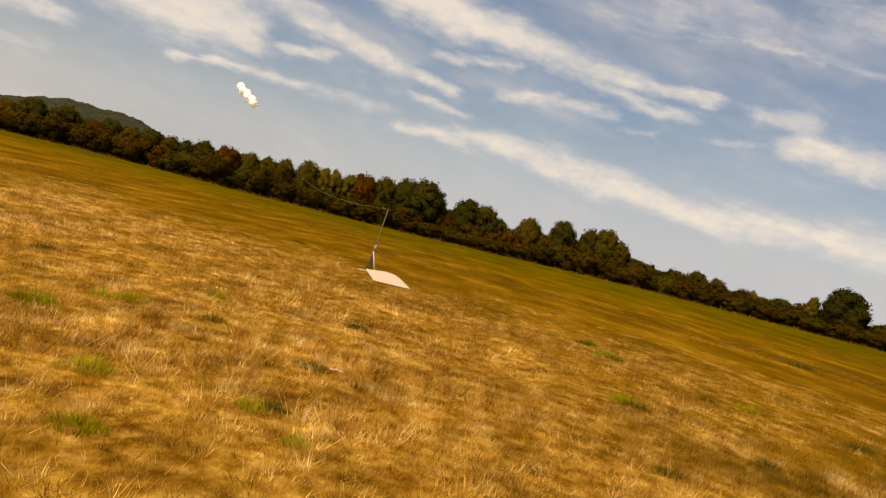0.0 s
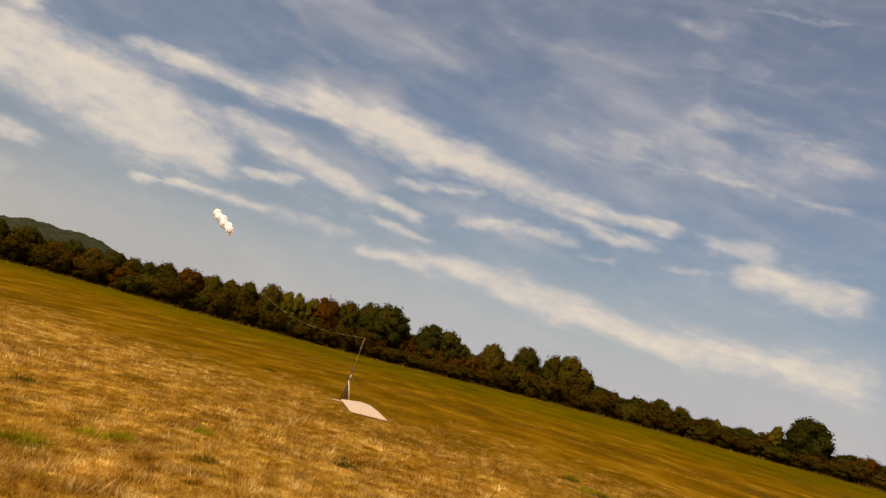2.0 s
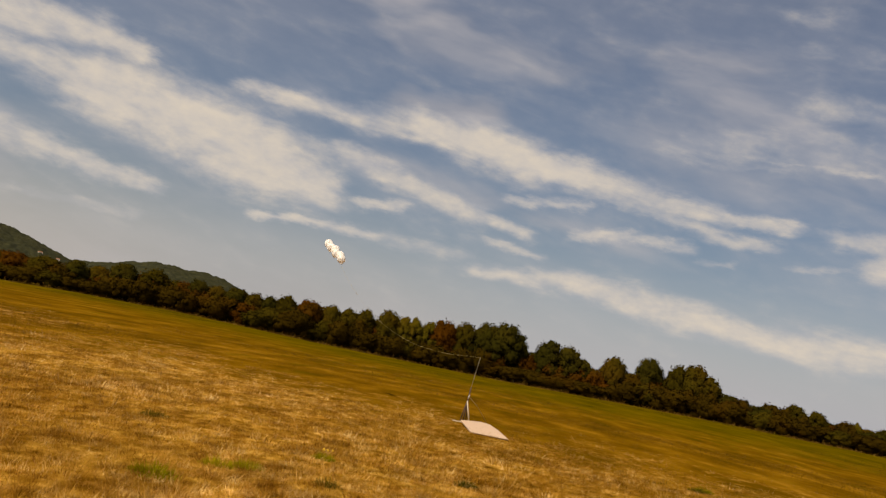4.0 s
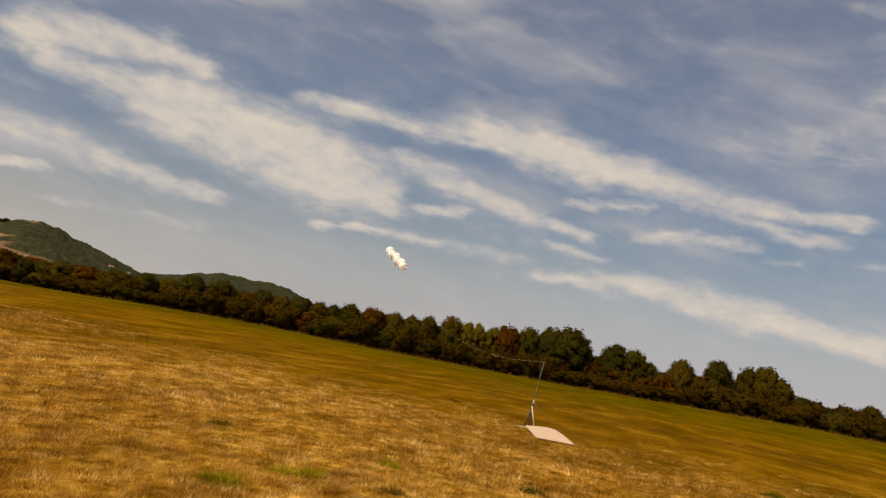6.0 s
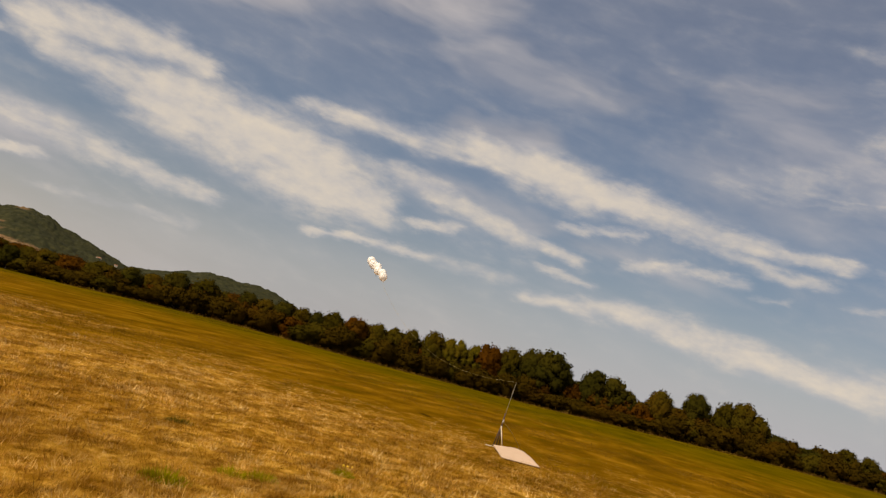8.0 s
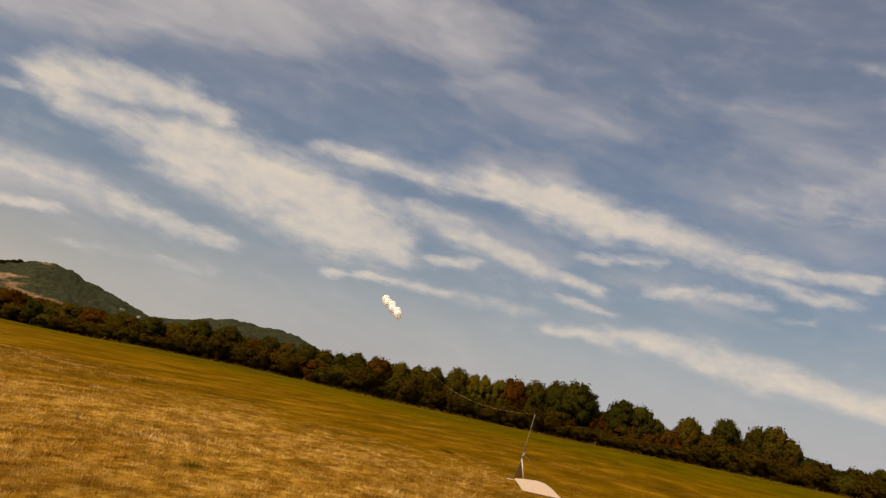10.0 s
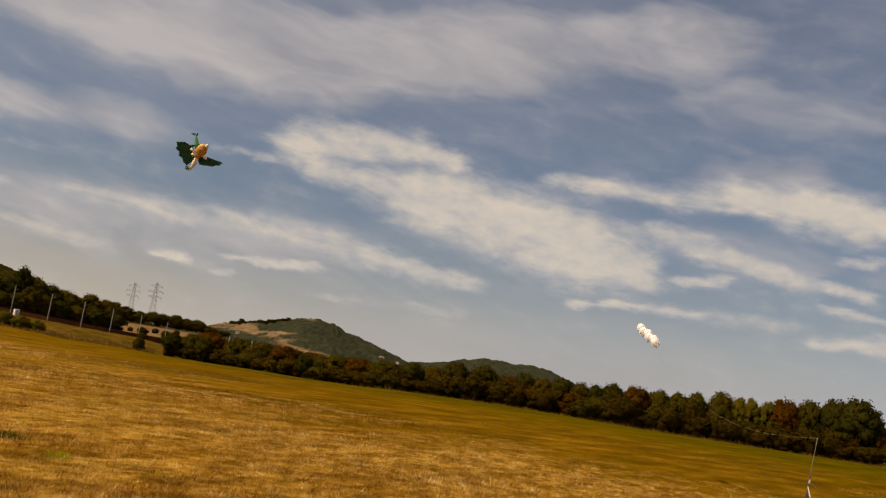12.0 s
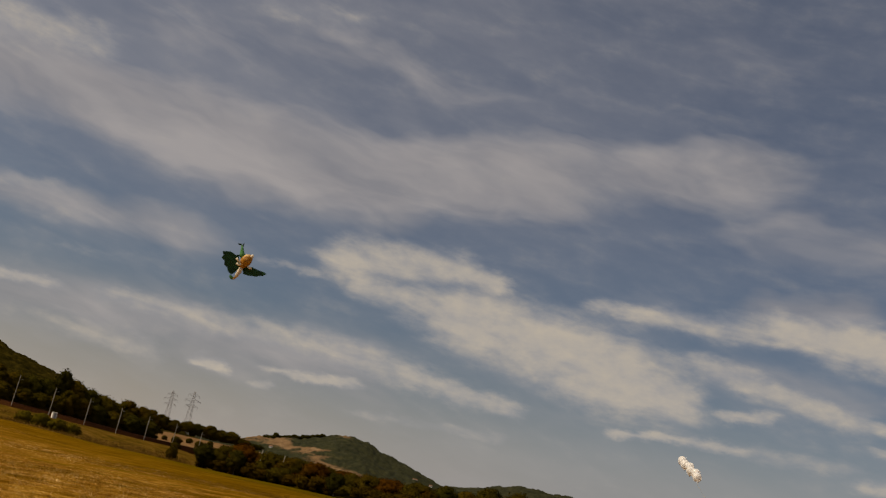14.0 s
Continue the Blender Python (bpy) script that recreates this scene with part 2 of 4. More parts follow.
cloud = w.mix(w.span(w.math("ADD", w.math("MULTIPLY", thick, 0.45), w.math("MULTIPLY", w.math("ADD", puff, grain), 0.5)), 0.55, 1.10), (0.35, 0.37, 0.42), (0.545, 0.51, 0.452))
out = w.mix(thick, clear, cloud)
bg = w.node("ShaderNodeBackground", Color=out, Strength=1.0)
w.t.links.new(bg, w.t.nodes.new("ShaderNodeOutputWorld").inputs[0])

sun = new("sun", bpy.data.lights.new("sun", "SUN"))
sun.data.energy, sun.data.angle, sun.data.color = 4.0, radians(0.6), (1.0, 0.90, 0.74)
a, e = radians(SUN_AZ), radians(SUN_EL)
sun.matrix_world = look((0, 0, 60), (-math.sin(a) * math.cos(e), -math.cos(a) * math.cos(e), 60 - math.sin(e)))


# ---- materials ----
def material(name, make, rough=0.8, metal=0.0, **more):
    """make(n, place) gives the colour and, if wanted, a height for the bump."""
    m = bpy.data.materials.new(name)
    m.use_nodes = True
    n = Nodes(m.node_tree)
    place = n.node("ShaderNodeTexCoord", 3)
    got = make(n, place)
    col, height, strength = got if isinstance(got, tuple) and len(got) == 3 and isinstance(got[0], bpy.types.NodeSocket) else (got, None, 0)
    b = n.t.nodes.new("ShaderNodeBsdfPrincipled")
    n.put(b.inputs["Base Color"], (*col, 1) if isinstance(col, tuple) else col)
    b.inputs["Roughness"].default_value, b.inputs["Metallic"].default_value = rough, metal
    b.inputs["Specular IOR Level"].default_value = more.get("spec", 0.3)
    if height is not None:
        bump = n.t.nodes.new("ShaderNodeBump")
        bump.inputs["Strength"].default_value, bump.inputs["Distance"].default_value = strength, more.get("deep", 0.02)
        n.put(bump.inputs["Height"], height)
        n.t.links.new(bump.outputs[0], b.inputs["Normal"])
    shader = b.outputs[0]
    if more.get("thin"):
        tr = n.t.nodes.new("ShaderNodeBsdfTranslucent")
        n.put(tr.inputs[0], (*col, 1) if isinstance(col, tuple) else col)
        mx = n.t.nodes.new("ShaderNodeMixShader")
        mx.inputs[0].default_value = more["thin"]
        n.t.links.new(shader, mx.inputs[1])
        n.t.links.new(tr.outputs[0], mx.inputs[2])
        shader = mx.outputs[0]
    n.t.links.new(shader, n.t.nodes.new("ShaderNodeOutputMaterial").inputs[0])
    return m


def rnd_object(n):
    return n.node("ShaderNodeObjectInfo", 5)


def rnd_island(n):
    return n.node("ShaderNodeNewGeometry", 8)


def world_place(n):
    return n.node("ShaderNodeNewGeometry", 0)


def field_cover(n):
    """The place on the dry meadow, and how tired (brown-olive) and how green it is there."""
    p = world_place(n)
    level = n.vec("MULTIPLY", p, (1.0, 1.0, 0.0))
    away = n.vec("LENGTH", level, outs=1)
    wide = n.noise(n.vec("MULTIPLY", level, (1.0, 0.45, 1.0)), 0.15, 6, 0.66)
    mid = n.noise(n.vec("MULTIPLY", level, (1.0, 0.6, 1.0)), 0.85, 6, 0.66)
    across = n.vec("DOT_PRODUCT", level, (0.45, 0.0, 0.0), outs=1)
    wander = n.math("ADD", n.span(wide, 0.34, 0.66, -7.0, 7.0), n.math("ADD", n.span(mid, 0.3, 0.7, -7.0, 7.0), n.span(n.noise(n.vec("MULTIPLY", level, (1.0, 0.7, 1.0)), 3.4, 4, 0.6), 0.3, 0.7, -7.0, 7.0)))
    west = n.math("MAXIMUM", n.vec("DOT_PRODUCT", level, (-0.47, 0.0, 0.0), outs=1), 0.0)
    out_ = n.math("ADD", n.math("SUBTRACT", n.vec("DOT_PRODUCT", level, (0.0, 1.0, 0.0), outs=1), west), wander)
    tired = n.math("ADD", n.span(out_, 15.0, 31.0, 0.0, 0.95, smooth=True), n.math("MULTIPLY", n.span(mid, 0.55, 0.72), n.span(away, 6.0, 25.0, 0.25, 0.65)))
    # one round patch of browner, more olive grass about (7, 10)
    brown_patch = n.span(n.vec("LENGTH", n.vec("SUBTRACT", level, (7.0, 10.0, 0.0)), outs=1), 2.0, 7.5, 0.6, 0.0, smooth=True)
    tired = n.math("ADD", tired, n.math("MULTIPLY", brown_patch, n.span(mid, 0.38, 0.62, 0.1, 1.2)))
    patch = n.span(n.noise(n.vec("MULTIPLY", level, (1.0, 0.35, 1.0)), 0.55, 5, 0.62), 0.49, 0.60)
    tired = n.math("ADD", tired, n.math("MULTIPLY", patch, n.span(away, 14.0, 45.0, 0.1, 0.75)))
    tired = n.math("ADD", tired, n.math("MULTIPLY", n.span(across, 0.6, 4.0, 0.0, 0.55), n.span(mid, 0.36, 0.60, 0.45, 1.3)))
    green = n.span(n.math("ADD", out_, n.span(mid, 0.3, 0.7, -12.0, 12.0)), 38.0, 98.0, 0.0, 1.0, smooth=True)
    green = n.math("ADD", green, n.math("MULTIPLY", n.span(n.noise(n.vec("MULTIPLY", level, (1.0, 0.5, 1.0)), 0.5, 4, 0.6), 0.56, 0.68), n.span(away, 14.0, 40.0, 0.0, 0.6)))
    clamp = (("operation", "ADD"), ("use_clamp", True))
    return p, away, wide, mid, n.node("ShaderNodeMath", props=clamp, i0=tired, i1=0.0), n.node("ShaderNodeMath", props=clamp, i0=green, i1=0.0)


def meadow(n, place):
    p, away, wide, mid, tired, green = field_cover(n)
    tussock = n.vec("MULTIPLY", p, (0.95, 0.6, 1.0))
    fine = n.noise(tussock, 6.0, 5, 0.66)
    # darker than the blades: thatch, and the shade between blades put into its colour
    straw = n.ramp(fine, (0.30, (0.085, 0.035, 0.003)), (0.46, (0.225, 0.114, 0.011)), (0.61, (0.385, 0.215, 0.036)), (0.75, (0.57, 0.37, 0.105)))
    straw = n.mix(1.0, straw, n.ramp(n.noise(tussock, 1.7, 4, 0.6), (0.36, (0.58, 0.53, 0.44)), (0.52, (1.0, 1.0, 1.0)), (0.64, (1.24, 1.27, 1.38))), "MULTIPLY")
    straw = n.mix(n.span(mid, 0.43, 0.64), straw, n.mix(1.0, straw, (0.74, 0.66, 0.50), "MULTIPLY"))
    straw = n.mix(n.span(wide, 0.46, 0.60), straw, n.mix(1.0, straw, (0.84, 0.79, 0.68), "MULTIPLY"))
    straw = n.mix(n.span(n.noise(tussock, 2.3, 4, 0.6), 0.46, 0.68), straw, n.mix(1.0, straw, (0.74, 0.65, 0.48), "MULTIPLY"))
    straw = n.mix(n.span(away, 12.0, 34.0), straw, n.mix(1.0, straw, (0.88, 0.85, 0.84), "MULTIPLY"))
    level_x = n.vec("DOT_PRODUCT", p, (1.0, 0.0, 0.0), outs=1)
    pale = n.span(n.noise(n.vec("MULTIPLY", p, (1.0, 0.6, 1.0)), 0.7, 5, 0.65), 0.50, 0.64, n.span(level_x, -1.0, -8.0, 0.0, 0.45), 0.85)
    straw = n.mix(pale, straw, n.mix(1.0, straw, (1.22, 1.26, 1.55), "MULTIPLY"))
    blot = n.noise(n.vec("MULTIPLY", p, (1.0, 0.35, 1.0)), 0.45, 5, 0.62)
    olive = n.ramp(blot, (0.32, (0.064, 0.034, 0.0012)), (0.47, (0.108, 0.052, 0.002)), (0.58, (0.16, 0.078, 0.004)), (0.70, (0.25, 0.128, 0.011)))
    pasture = n.ramp(n.noise(n.vec("MULTIPLY", p, (1.0, 0.3, 1.0)), 0.25, 5, 0.6), (0.32, (0.050, 0.037, 0.0008)), (0.50, (0.076, 0.053, 0.001)), (0.66, (0.105, 0.068, 0.002)))
    col = n.mix(green, n.mix(tired, straw, olive), pasture)
    stubble = n.ramp(n.noise(p, 0.08, 4), (0.35, (0.14, 0.076, 0.030)), (0.65, (0.215, 0.125, 0.056)))
    tawny = n.ramp(n.noise(p, 0.22, 6, 0.72), (0.34, (0.040, 0.028, 0.003)), (0.50, (0.090, 0.050, 0.006)), (0.66, (0.15, 0.080, 0.016)))
    col = n.mix(n.span(n.math("ADD", away, n.span(mid, 0.3, 0.7, -6.0, 6.0)), 196.0, 212.0), col, tawny)
    col = n.mix(n.span(away, 356.0, 366.0), col, stubble)
    return col, n.math("MULTIPLY", n.math("ADD", fine, n.noise(p, 30.0, 3, 0.7)), n.span(away, 12.0, 38.0, 1.0, 0.15)), 0.35


def blades_of(*stops):
    """Dry grass whose straw runs through these tones, and goes olive and green as the meadow does."""
    return lambda n, place: dry_blades(n, stops)


def dry_blades(n, stops):
    p, away, wide, mid, tired, green = field_cover(n)
    r = rnd_island(n)
    tussock = n.vec("MULTIPLY", p, (0.95, 0.6, 1.0))
    tuft = n.noise(tussock, 3.2, 3, 0.6)
    tone = n.math("ADD", n.math("MULTIPLY", r, 0.46), n.span(tuft, 0.36, 0.64, -0.20, 0.66))
    straw = n.ramp(tone, *stops)
    straw = n.mix(1.0, straw, n.ramp(n.noise(tussock, 1.7, 4, 0.6), (0.36, (0.60, 0.55, 0.46)), (0.52, (1.0, 1.0, 1.0)), (0.64, (1.20, 1.23, 1.32))), "MULTIPLY")
    straw = n.mix(n.span(mid, 0.43, 0.64), straw, n.mix(1.0, straw, (0.74, 0.66, 0.50), "MULTIPLY"))
    straw = n.mix(n.span(wide, 0.46, 0.60), straw, n.mix(1.0, straw, (0.84, 0.79, 0.68), "MULTIPLY"))
    straw = n.mix(n.span(n.noise(tussock, 2.3, 4, 0.6), 0.46, 0.68), straw, n.mix(1.0, straw, (0.74, 0.65, 0.48), "MULTIPLY"))
    level_x = n.vec("DOT_PRODUCT", p, (1.0, 0.0, 0.0), outs=1)
    pale = n.span(n.noise(n.vec("MULTIPLY", p, (1.0, 0.6, 1.0)), 0.7, 5, 0.65), 0.50, 0.64, n.span(level_x, -1.0, -8.0, 0.0, 0.45), 0.85)
    straw = n.mix(pale, straw, n.mix(1.0, straw, (1.22, 1.26, 1.55), "MULTIPLY"))
    olive = n.ramp(tone, (0.0, (0.076, 0.040, 0.001)), (0.5, (0.105, 0.053, 0.002)), (1.0, (0.165, 0.085, 0.006)))
    fresh = n.ramp(r, (0.0, (0.056, 0.043, 0.001)), (0.6, (0.086, 0.061, 0.001)), (1.0, (0.125, 0.084, 0.004)))
    return n.mix(green, n.mix(n.math("MULTIPLY", tired, 0.9), straw, olive), fresh)


def leaf(dark, light, turn):
    def make(n, place):
        clump = n.span(n.noise(place, 0.9, 3), 0.35, 0.65)
        tone = n.math("ADD", n.math("ADD", n.math("MULTIPLY", rnd_island(n), 0.25), n.math("MULTIPLY", rnd_object(n), 0.5)), n.math("MULTIPLY", clump, 0.25))
        return n.mix(n.span(n.noise(world_place(n), 0.16, 3), 0.50, 0.66, 0.0, 0.75), n.mix(tone, dark, light), turn)
    return make


def speckle(a, b, scale=30.0, c=None, bump=0.2):
    def make(n, place):
        f = n.noise(place, scale, 5, 0.65)
        col = n.ramp(f, (0.3, a), (0.7, b))
        if c:
            col = n.mix(n.span(n.noise(place, scale * 0.15, 4), 0.5, 0.75), col, c)
        return col, f, bump
    return make


GROUND = material("dry meadow", meadow, 0.95, deep=0.03, spec=0.0)
BLADE = material("dry grass blades", blades_of((0.0, (0.15, 0.063, 0.004)), (0.30, (0.34, 0.172, 0.016)), (0.62, (0.58, 0.335, 0.065)), (1.0, (0.84, 0.60, 0.235))), 0.75, thin=0.25, spec=0.05)
PALE_BLADE = material("bleached grass blades", blades_of((0.0, (0.48, 0.275, 0.058)), (0.5, (0.70, 0.47, 0.15)), (1.0, (0.90, 0.70, 0.33))), 0.75, thin=0.3, spec=0.05)
LEAF_DARK = material("dark leaves", leaf((0.0165, 0.0155, 0.0023), (0.038, 0.032, 0.0036), (0.048, 0.036, 0.0042)), 0.7, thin=0.2, spec=0.0)
LEAF_OLIVE = material("olive leaves", leaf((0.0272, 0.02106, 0.00186), (0.0624, 0.04524, 0.00434), (0.0704, 0.039, 0.00372)), 0.7, thin=0.25, spec=0.0)
LEAF_PALE = material("pale leaves", leaf((0.06, 0.04836, 0.00372), (0.116, 0.0858, 0.00744), (0.128, 0.0741, 0.00744)), 0.7, thin=0.3, spec=0.0)
LEAF_RUST = material("rust leaves", leaf((0.036, 0.0155, 0.0017), (0.080, 0.0285, 0.0022), (0.056, 0.028, 0.003)), 0.7, thin=0.25, spec=0.0)
LEAF_SHRUB = material("shrub leaves", leaf((0.023, 0.0142, 0.0014), (0.044, 0.0265, 0.0025), (0.052, 0.025, 0.0022)), 0.75, thin=0.2, spec=0.0)
TAWNY = material("tall brown grass blades", lambda n, p: n.ramp(rnd_island(n), (0.0, (0.07, 0.038, 0.005)), (0.6, (0.17, 0.090, 0.014)), (1.0, (0.30, 0.18, 0.04))), 0.8, thin=0.25, spec=0.0)
TUFT = material("fresh tuft blades", lambda n, p: n.ramp(n.math("ADD", n.math("MULTIPLY", rnd_island(n), 0.5), n.math("MULTIPLY", rnd_object(n), 0.5)), (0.0, (0.13, 0.12, 0.003)), (0.5, (0.25, 0.22, 0.006)), (1.0, (0.45, 0.36, 0.02))), 0.7, thin=0.3, spec=0.0)
TUFT_DARK = material("dark weed leaves", leaf((0.045, 0.045, 0.004), (0.11, 0.085, 0.010), (0.13, 0.085, 0.012)), 0.7, thin=0.25, spec=0.0)
PETAL = material("yellow petals", lambda n, p: (0.75, 0.50, 0.03), 0.6)
BARK = material("bark", speckle((0.045, 0.032, 0.022), (0.12, 0.09, 0.065), 6.0), 0.9)
BOARD = material("pale pink board", speckle((0.48, 0.335, 0.225), (0.58, 0.42, 0.295), 5.0, (0.50, 0.365, 0.25), 0.05), 0.6)
BOARD_EDGE = material("raw board edge", speckle((0.40, 0.28, 0.18), (0.52, 0.38, 0.25), 30.0), 0.8)
PALE_WOOD = material("whitewashed wood", speckle((0.42, 0.34, 0.25), (0.62, 0.54, 0.42), 14.0), 0.7)
DARK_WOOD = material("dark weathered wood", speckle((0.04, 0.024, 0.016), (0.10, 0.062, 0.040), 18.0), 0.8)
TAPE = material("white tape", speckle((0.36, 0.32, 0.28), (0.55, 0.50, 0.44), 20.0), 0.5)
ROD = material("glass fibre rod", speckle((0.17, 0.135, 0.085), (0.27, 0.22, 0.14), 20.0), 0.5)
CORD = material("pale cord", speckle((0.26, 0.21, 0.10), (0.38, 0.31, 0.16), 40.0), 0.8)
LATEX = material("white latex", lambda n, p: n.mix(rnd_object(n), (0.96, 0.95, 0.93), (0.98, 0.97, 0.95)), 0.32, thin=0.5, spec=0.4)
FOAM_GREEN = material("green foam", speckle((0.003, 0.036, 0.014), (0.009, 0.075, 0.027), 9.0), 0.55)
FOAM_LIME = material("light green foam", speckle((0.05, 0.20, 0.05), (0.10, 0.30, 0.09), 9.0), 0.55)
FOAM_GOLD = material("golden foam", speckle((0.20, 0.065, 0.004), (0.62, 0.30, 0.03), 16.0, (0.82, 0.62, 0.28)), 0.5)
FOAM_CREAM = material("cream foam", speckle((0.62, 0.52, 0.36), (0.82, 0.74, 0.58), 10.0), 0.55)
CONCRETE = material("weathered concrete", speckle((0.20, 0.175, 0.14), (0.32, 0.285, 0.235), 3.0), 0.9)
STEEL = material("galvanised steel", speckle((0.22, 0.22, 0.22), (0.34, 0.34, 0.33), 2.0), 0.6, 0.4)
BALLAST = material("rusty ballast", speckle((0.035, 0.013, 0.004), (0.085, 0.032, 0.011), 2.0), 0.95, spec=0.0)
RAIL = material("rusty rail", speckle((0.05, 0.018, 0.007), (0.10, 0.038, 0.014), 4.0), 0.85, 0.0, spec=0.1)
# slightly paler, matt version of STEEL: distance haze is put into the colour
PYLON_STEEL = material("pylon steel paled for haze", speckle((0.24, 0.24, 0.25), (0.36, 0.36, 0.36), 2.0), 0.8)
PLASTER = material("white plaster", speckle((0.70, 0.66, 0.58), (0.82, 0.78, 0.70), 1.0), 0.9)
ROOF_TILE = material("clay roof", speckle((0.25, 0.11, 0.06), (0.38, 0.19, 0.11), 2.0), 0.85)
WINDOW_DARK = material("dark glass", lambda n, p: (0.02, 0.022, 0.025), 0.15, spec=0.6)


# ---- helpers for meshes ----
def thing(name, label, category, group="", at=(0, 0, 0), kind=""):
    ob = new(name)
    ob.location = at
    return tagged(ob, label, category, group, kind)


def from_arrays(name, verts, faces, mat, smooth=False):
    me = bpy.data.meshes.new(name)
    me.from_pydata(np.asarray(verts, float).reshape(-1, 3).tolist(), [], [list(map(int, f)) for f in faces])
    me.materials.append(mat)
    if smooth:
        me.polygons.foreach_set("use_smooth", [True] * len(me.polygons))
    me.update()
    return me


def tri_mesh(name, verts, size, mat):
    """A mesh of separate faces of `size` corners each, from an array (faces, size, 3)."""
    me = bpy.data.meshes.new(name)
    k = len(verts)
    me.vertices.add(k * size)
    me.vertices.foreach_set("co", np.ascontiguousarray(verts, np.float32).ravel())
    me.loops.add(k * size)
    me.loops.foreach_set("vertex_index", np.arange(k * size, dtype=np.int32))
    me.polygons.add(k)
    me.polygons.foreach_set("loop_start", np.arange(0, k * size, size, dtype=np.int32))
    me.materials.append(mat)
    me.update(calc_edges=True)
    return me


def part(name, data, mat, parent, label="", smooth=True):
    """One mesh object, from a bmesh or a mesh, under a thing or a part."""
    if isinstance(data, bmesh.types.BMesh):
        me = bpy.data.meshes.new(name)
        data.to_mesh(me)
        data.free()
        me.materials.append(mat)
        if smooth:
            me.polygons.foreach_set("use_smooth", [True] * len(me.polygons))
    else:
        me = data
    ob = new(name, me)
    ob.parent = parent
    if label:
        ob["label"] = label
    return ob


def tube(bm, points, radii, sides=8):
    """A closed tube along points."""
    rings = []
    pts = [Vector(p) for p in points]
    for i, p in enumerate(pts):
        t = (pts[min(i + 1, len(pts) - 1)] - pts[max(i - 1, 0)]).normalized()
        u = t.orthogonal().normalized() if i == 0 else (u - t * u.dot(t)).normalized()
        v = t.cross(u)
        r = radii[i] if isinstance(radii, (list, tuple)) else radii
        rings.append([bm.verts.new(p + (u * math.cos(a) + v * math.sin(a)) * r)
                      for a in (2 * math.pi * k / sides for k in range(sides))])
    for a, b in zip(rings, rings[1:]):
        for k in range(sides):
            bm.faces.new((a[k], a[(k + 1) % sides], b[(k + 1) % sides], b[k]))
    bm.faces.new(rings[0][::-1])
    bm.faces.new(rings[-1])
    return bm


def box(bm, size, m=Matrix(), bevel=0.0):
    made = bmesh.ops.create_cube(bm, size=1.0, matrix=m @ Matrix.Diagonal((*size, 1)))["verts"]
    if bevel:
        edges = list({e for v in made for e in v.link_edges})
        bmesh.ops.bevel(bm, geom=edges, offset=bevel, segments=2, affect="EDGES", profile=0.5)
    return bm


def slab(bm, outline, thick):
    """An upright prism over an outline of (x, y) with rounded rims."""
    low = [bm.verts.new((x, y, 0)) for x, y in outline]
    f = bm.faces.new(low)
    up = bmesh.ops.extrude_face_region(bm, geom=[f])["geom"]
    bmesh.ops.translate(bm, verts=[v for v in up if isinstance(v, bmesh.types.BMVert)], vec=(0, 0, thick))
    bmesh.ops.recalc_face_normals(bm, faces=bm.faces)
    return bm


# ---- the lie of the land ----
def polar(azimuth, r, z=0.0):
    return Vector((r * math.sin(radians(azimuth)), r * math.cos(radians(azimuth)), z))


def rise(r, elevation):
    """Height of what shows r metres off at that height above the eye's level, in degrees."""
    return 1.6 + r * math.tan(radians(elevation))


EDGE_AZ = (-48, -40, -30)
EDGE_R = (230, 190, 150)
FOOT_AZ = (-70, -56, -53, -48, -45, -42, -36.5, -31, -28, -22, -18, -13.5, -2, 11.4, 20, 40)
FOOT_Z = (1.2, 0.5, 0.75, -0.2, -0.25, -0.6, -0.35, -0.2, 0.1, 0.4, 0.25, 0.1, 0.05, 0.65, 0.65, 0.6)
LINE_AZ = (-70, -53, -49, -46, -43, -38, -36)
LINE_R = (262, 278, 292, 310, 350, 660, 740)
LINE_EL = (1.1, 0.62, 0.46, 0.34, 0.28, 0.48, 0.52)


def edge_r(azimuth):
    return np.interp(azimuth, EDGE_AZ, EDGE_R)


def land(x, y):
    """Height of the ground."""
    azimuth, r = np.degrees(np.arctan2(x, y)), np.hypot(x, y)
    rim, foot = edge_r(azimuth), np.interp(azimuth, FOOT_AZ, FOOT_Z)
    k = np.clip((r - 45) / (rim - 45), 0, 1)
    z = foot * k * k * (3 - 2 * k)
    line_r = np.interp(azimuth, LINE_AZ, LINE_R)
    line_z = 1.6 + line_r * np.tan(np.radians(np.interp(azimuth, LINE_AZ, LINE_EL)))
    west = np.clip((-40 - azimuth) / 4, 0, 1) * np.clip((azimuth + 110) / 20, 0, 1)
    b = np.clip((r - rim - 12) / np.maximum(line_r - rim - 16, 1), 0, 1)
    z = z + west * (line_z - 0.6 - foot) * b * b * (3 - 2 * b)
    # stubble slope beyond the line
    slope = np.clip((azimuth + 47) / 2, 0, 1) * np.clip((-37 - azimuth) / 2, 0, 1) * np.clip((r - 356) / 114, 0, 1)
    z = z + slope * np.maximum(9.8 - z, 0)
    return z + west * np.clip((r - 470) / 1400, 0, 1) * 10


def grid(name, xs, mat):
    """A sheet from an array (rows, columns, 3)."""
    a, b = xs.shape[:2]
    i = np.arange(a * b).reshape(a, b)
    f = np.stack([i[:-1, :-1], i[:-1, 1:], i[1:, 1:], i[1:, :-1]], -1).reshape(-1, 4)
    return from_arrays(name, xs.reshape(-1, 3), f, mat, True)


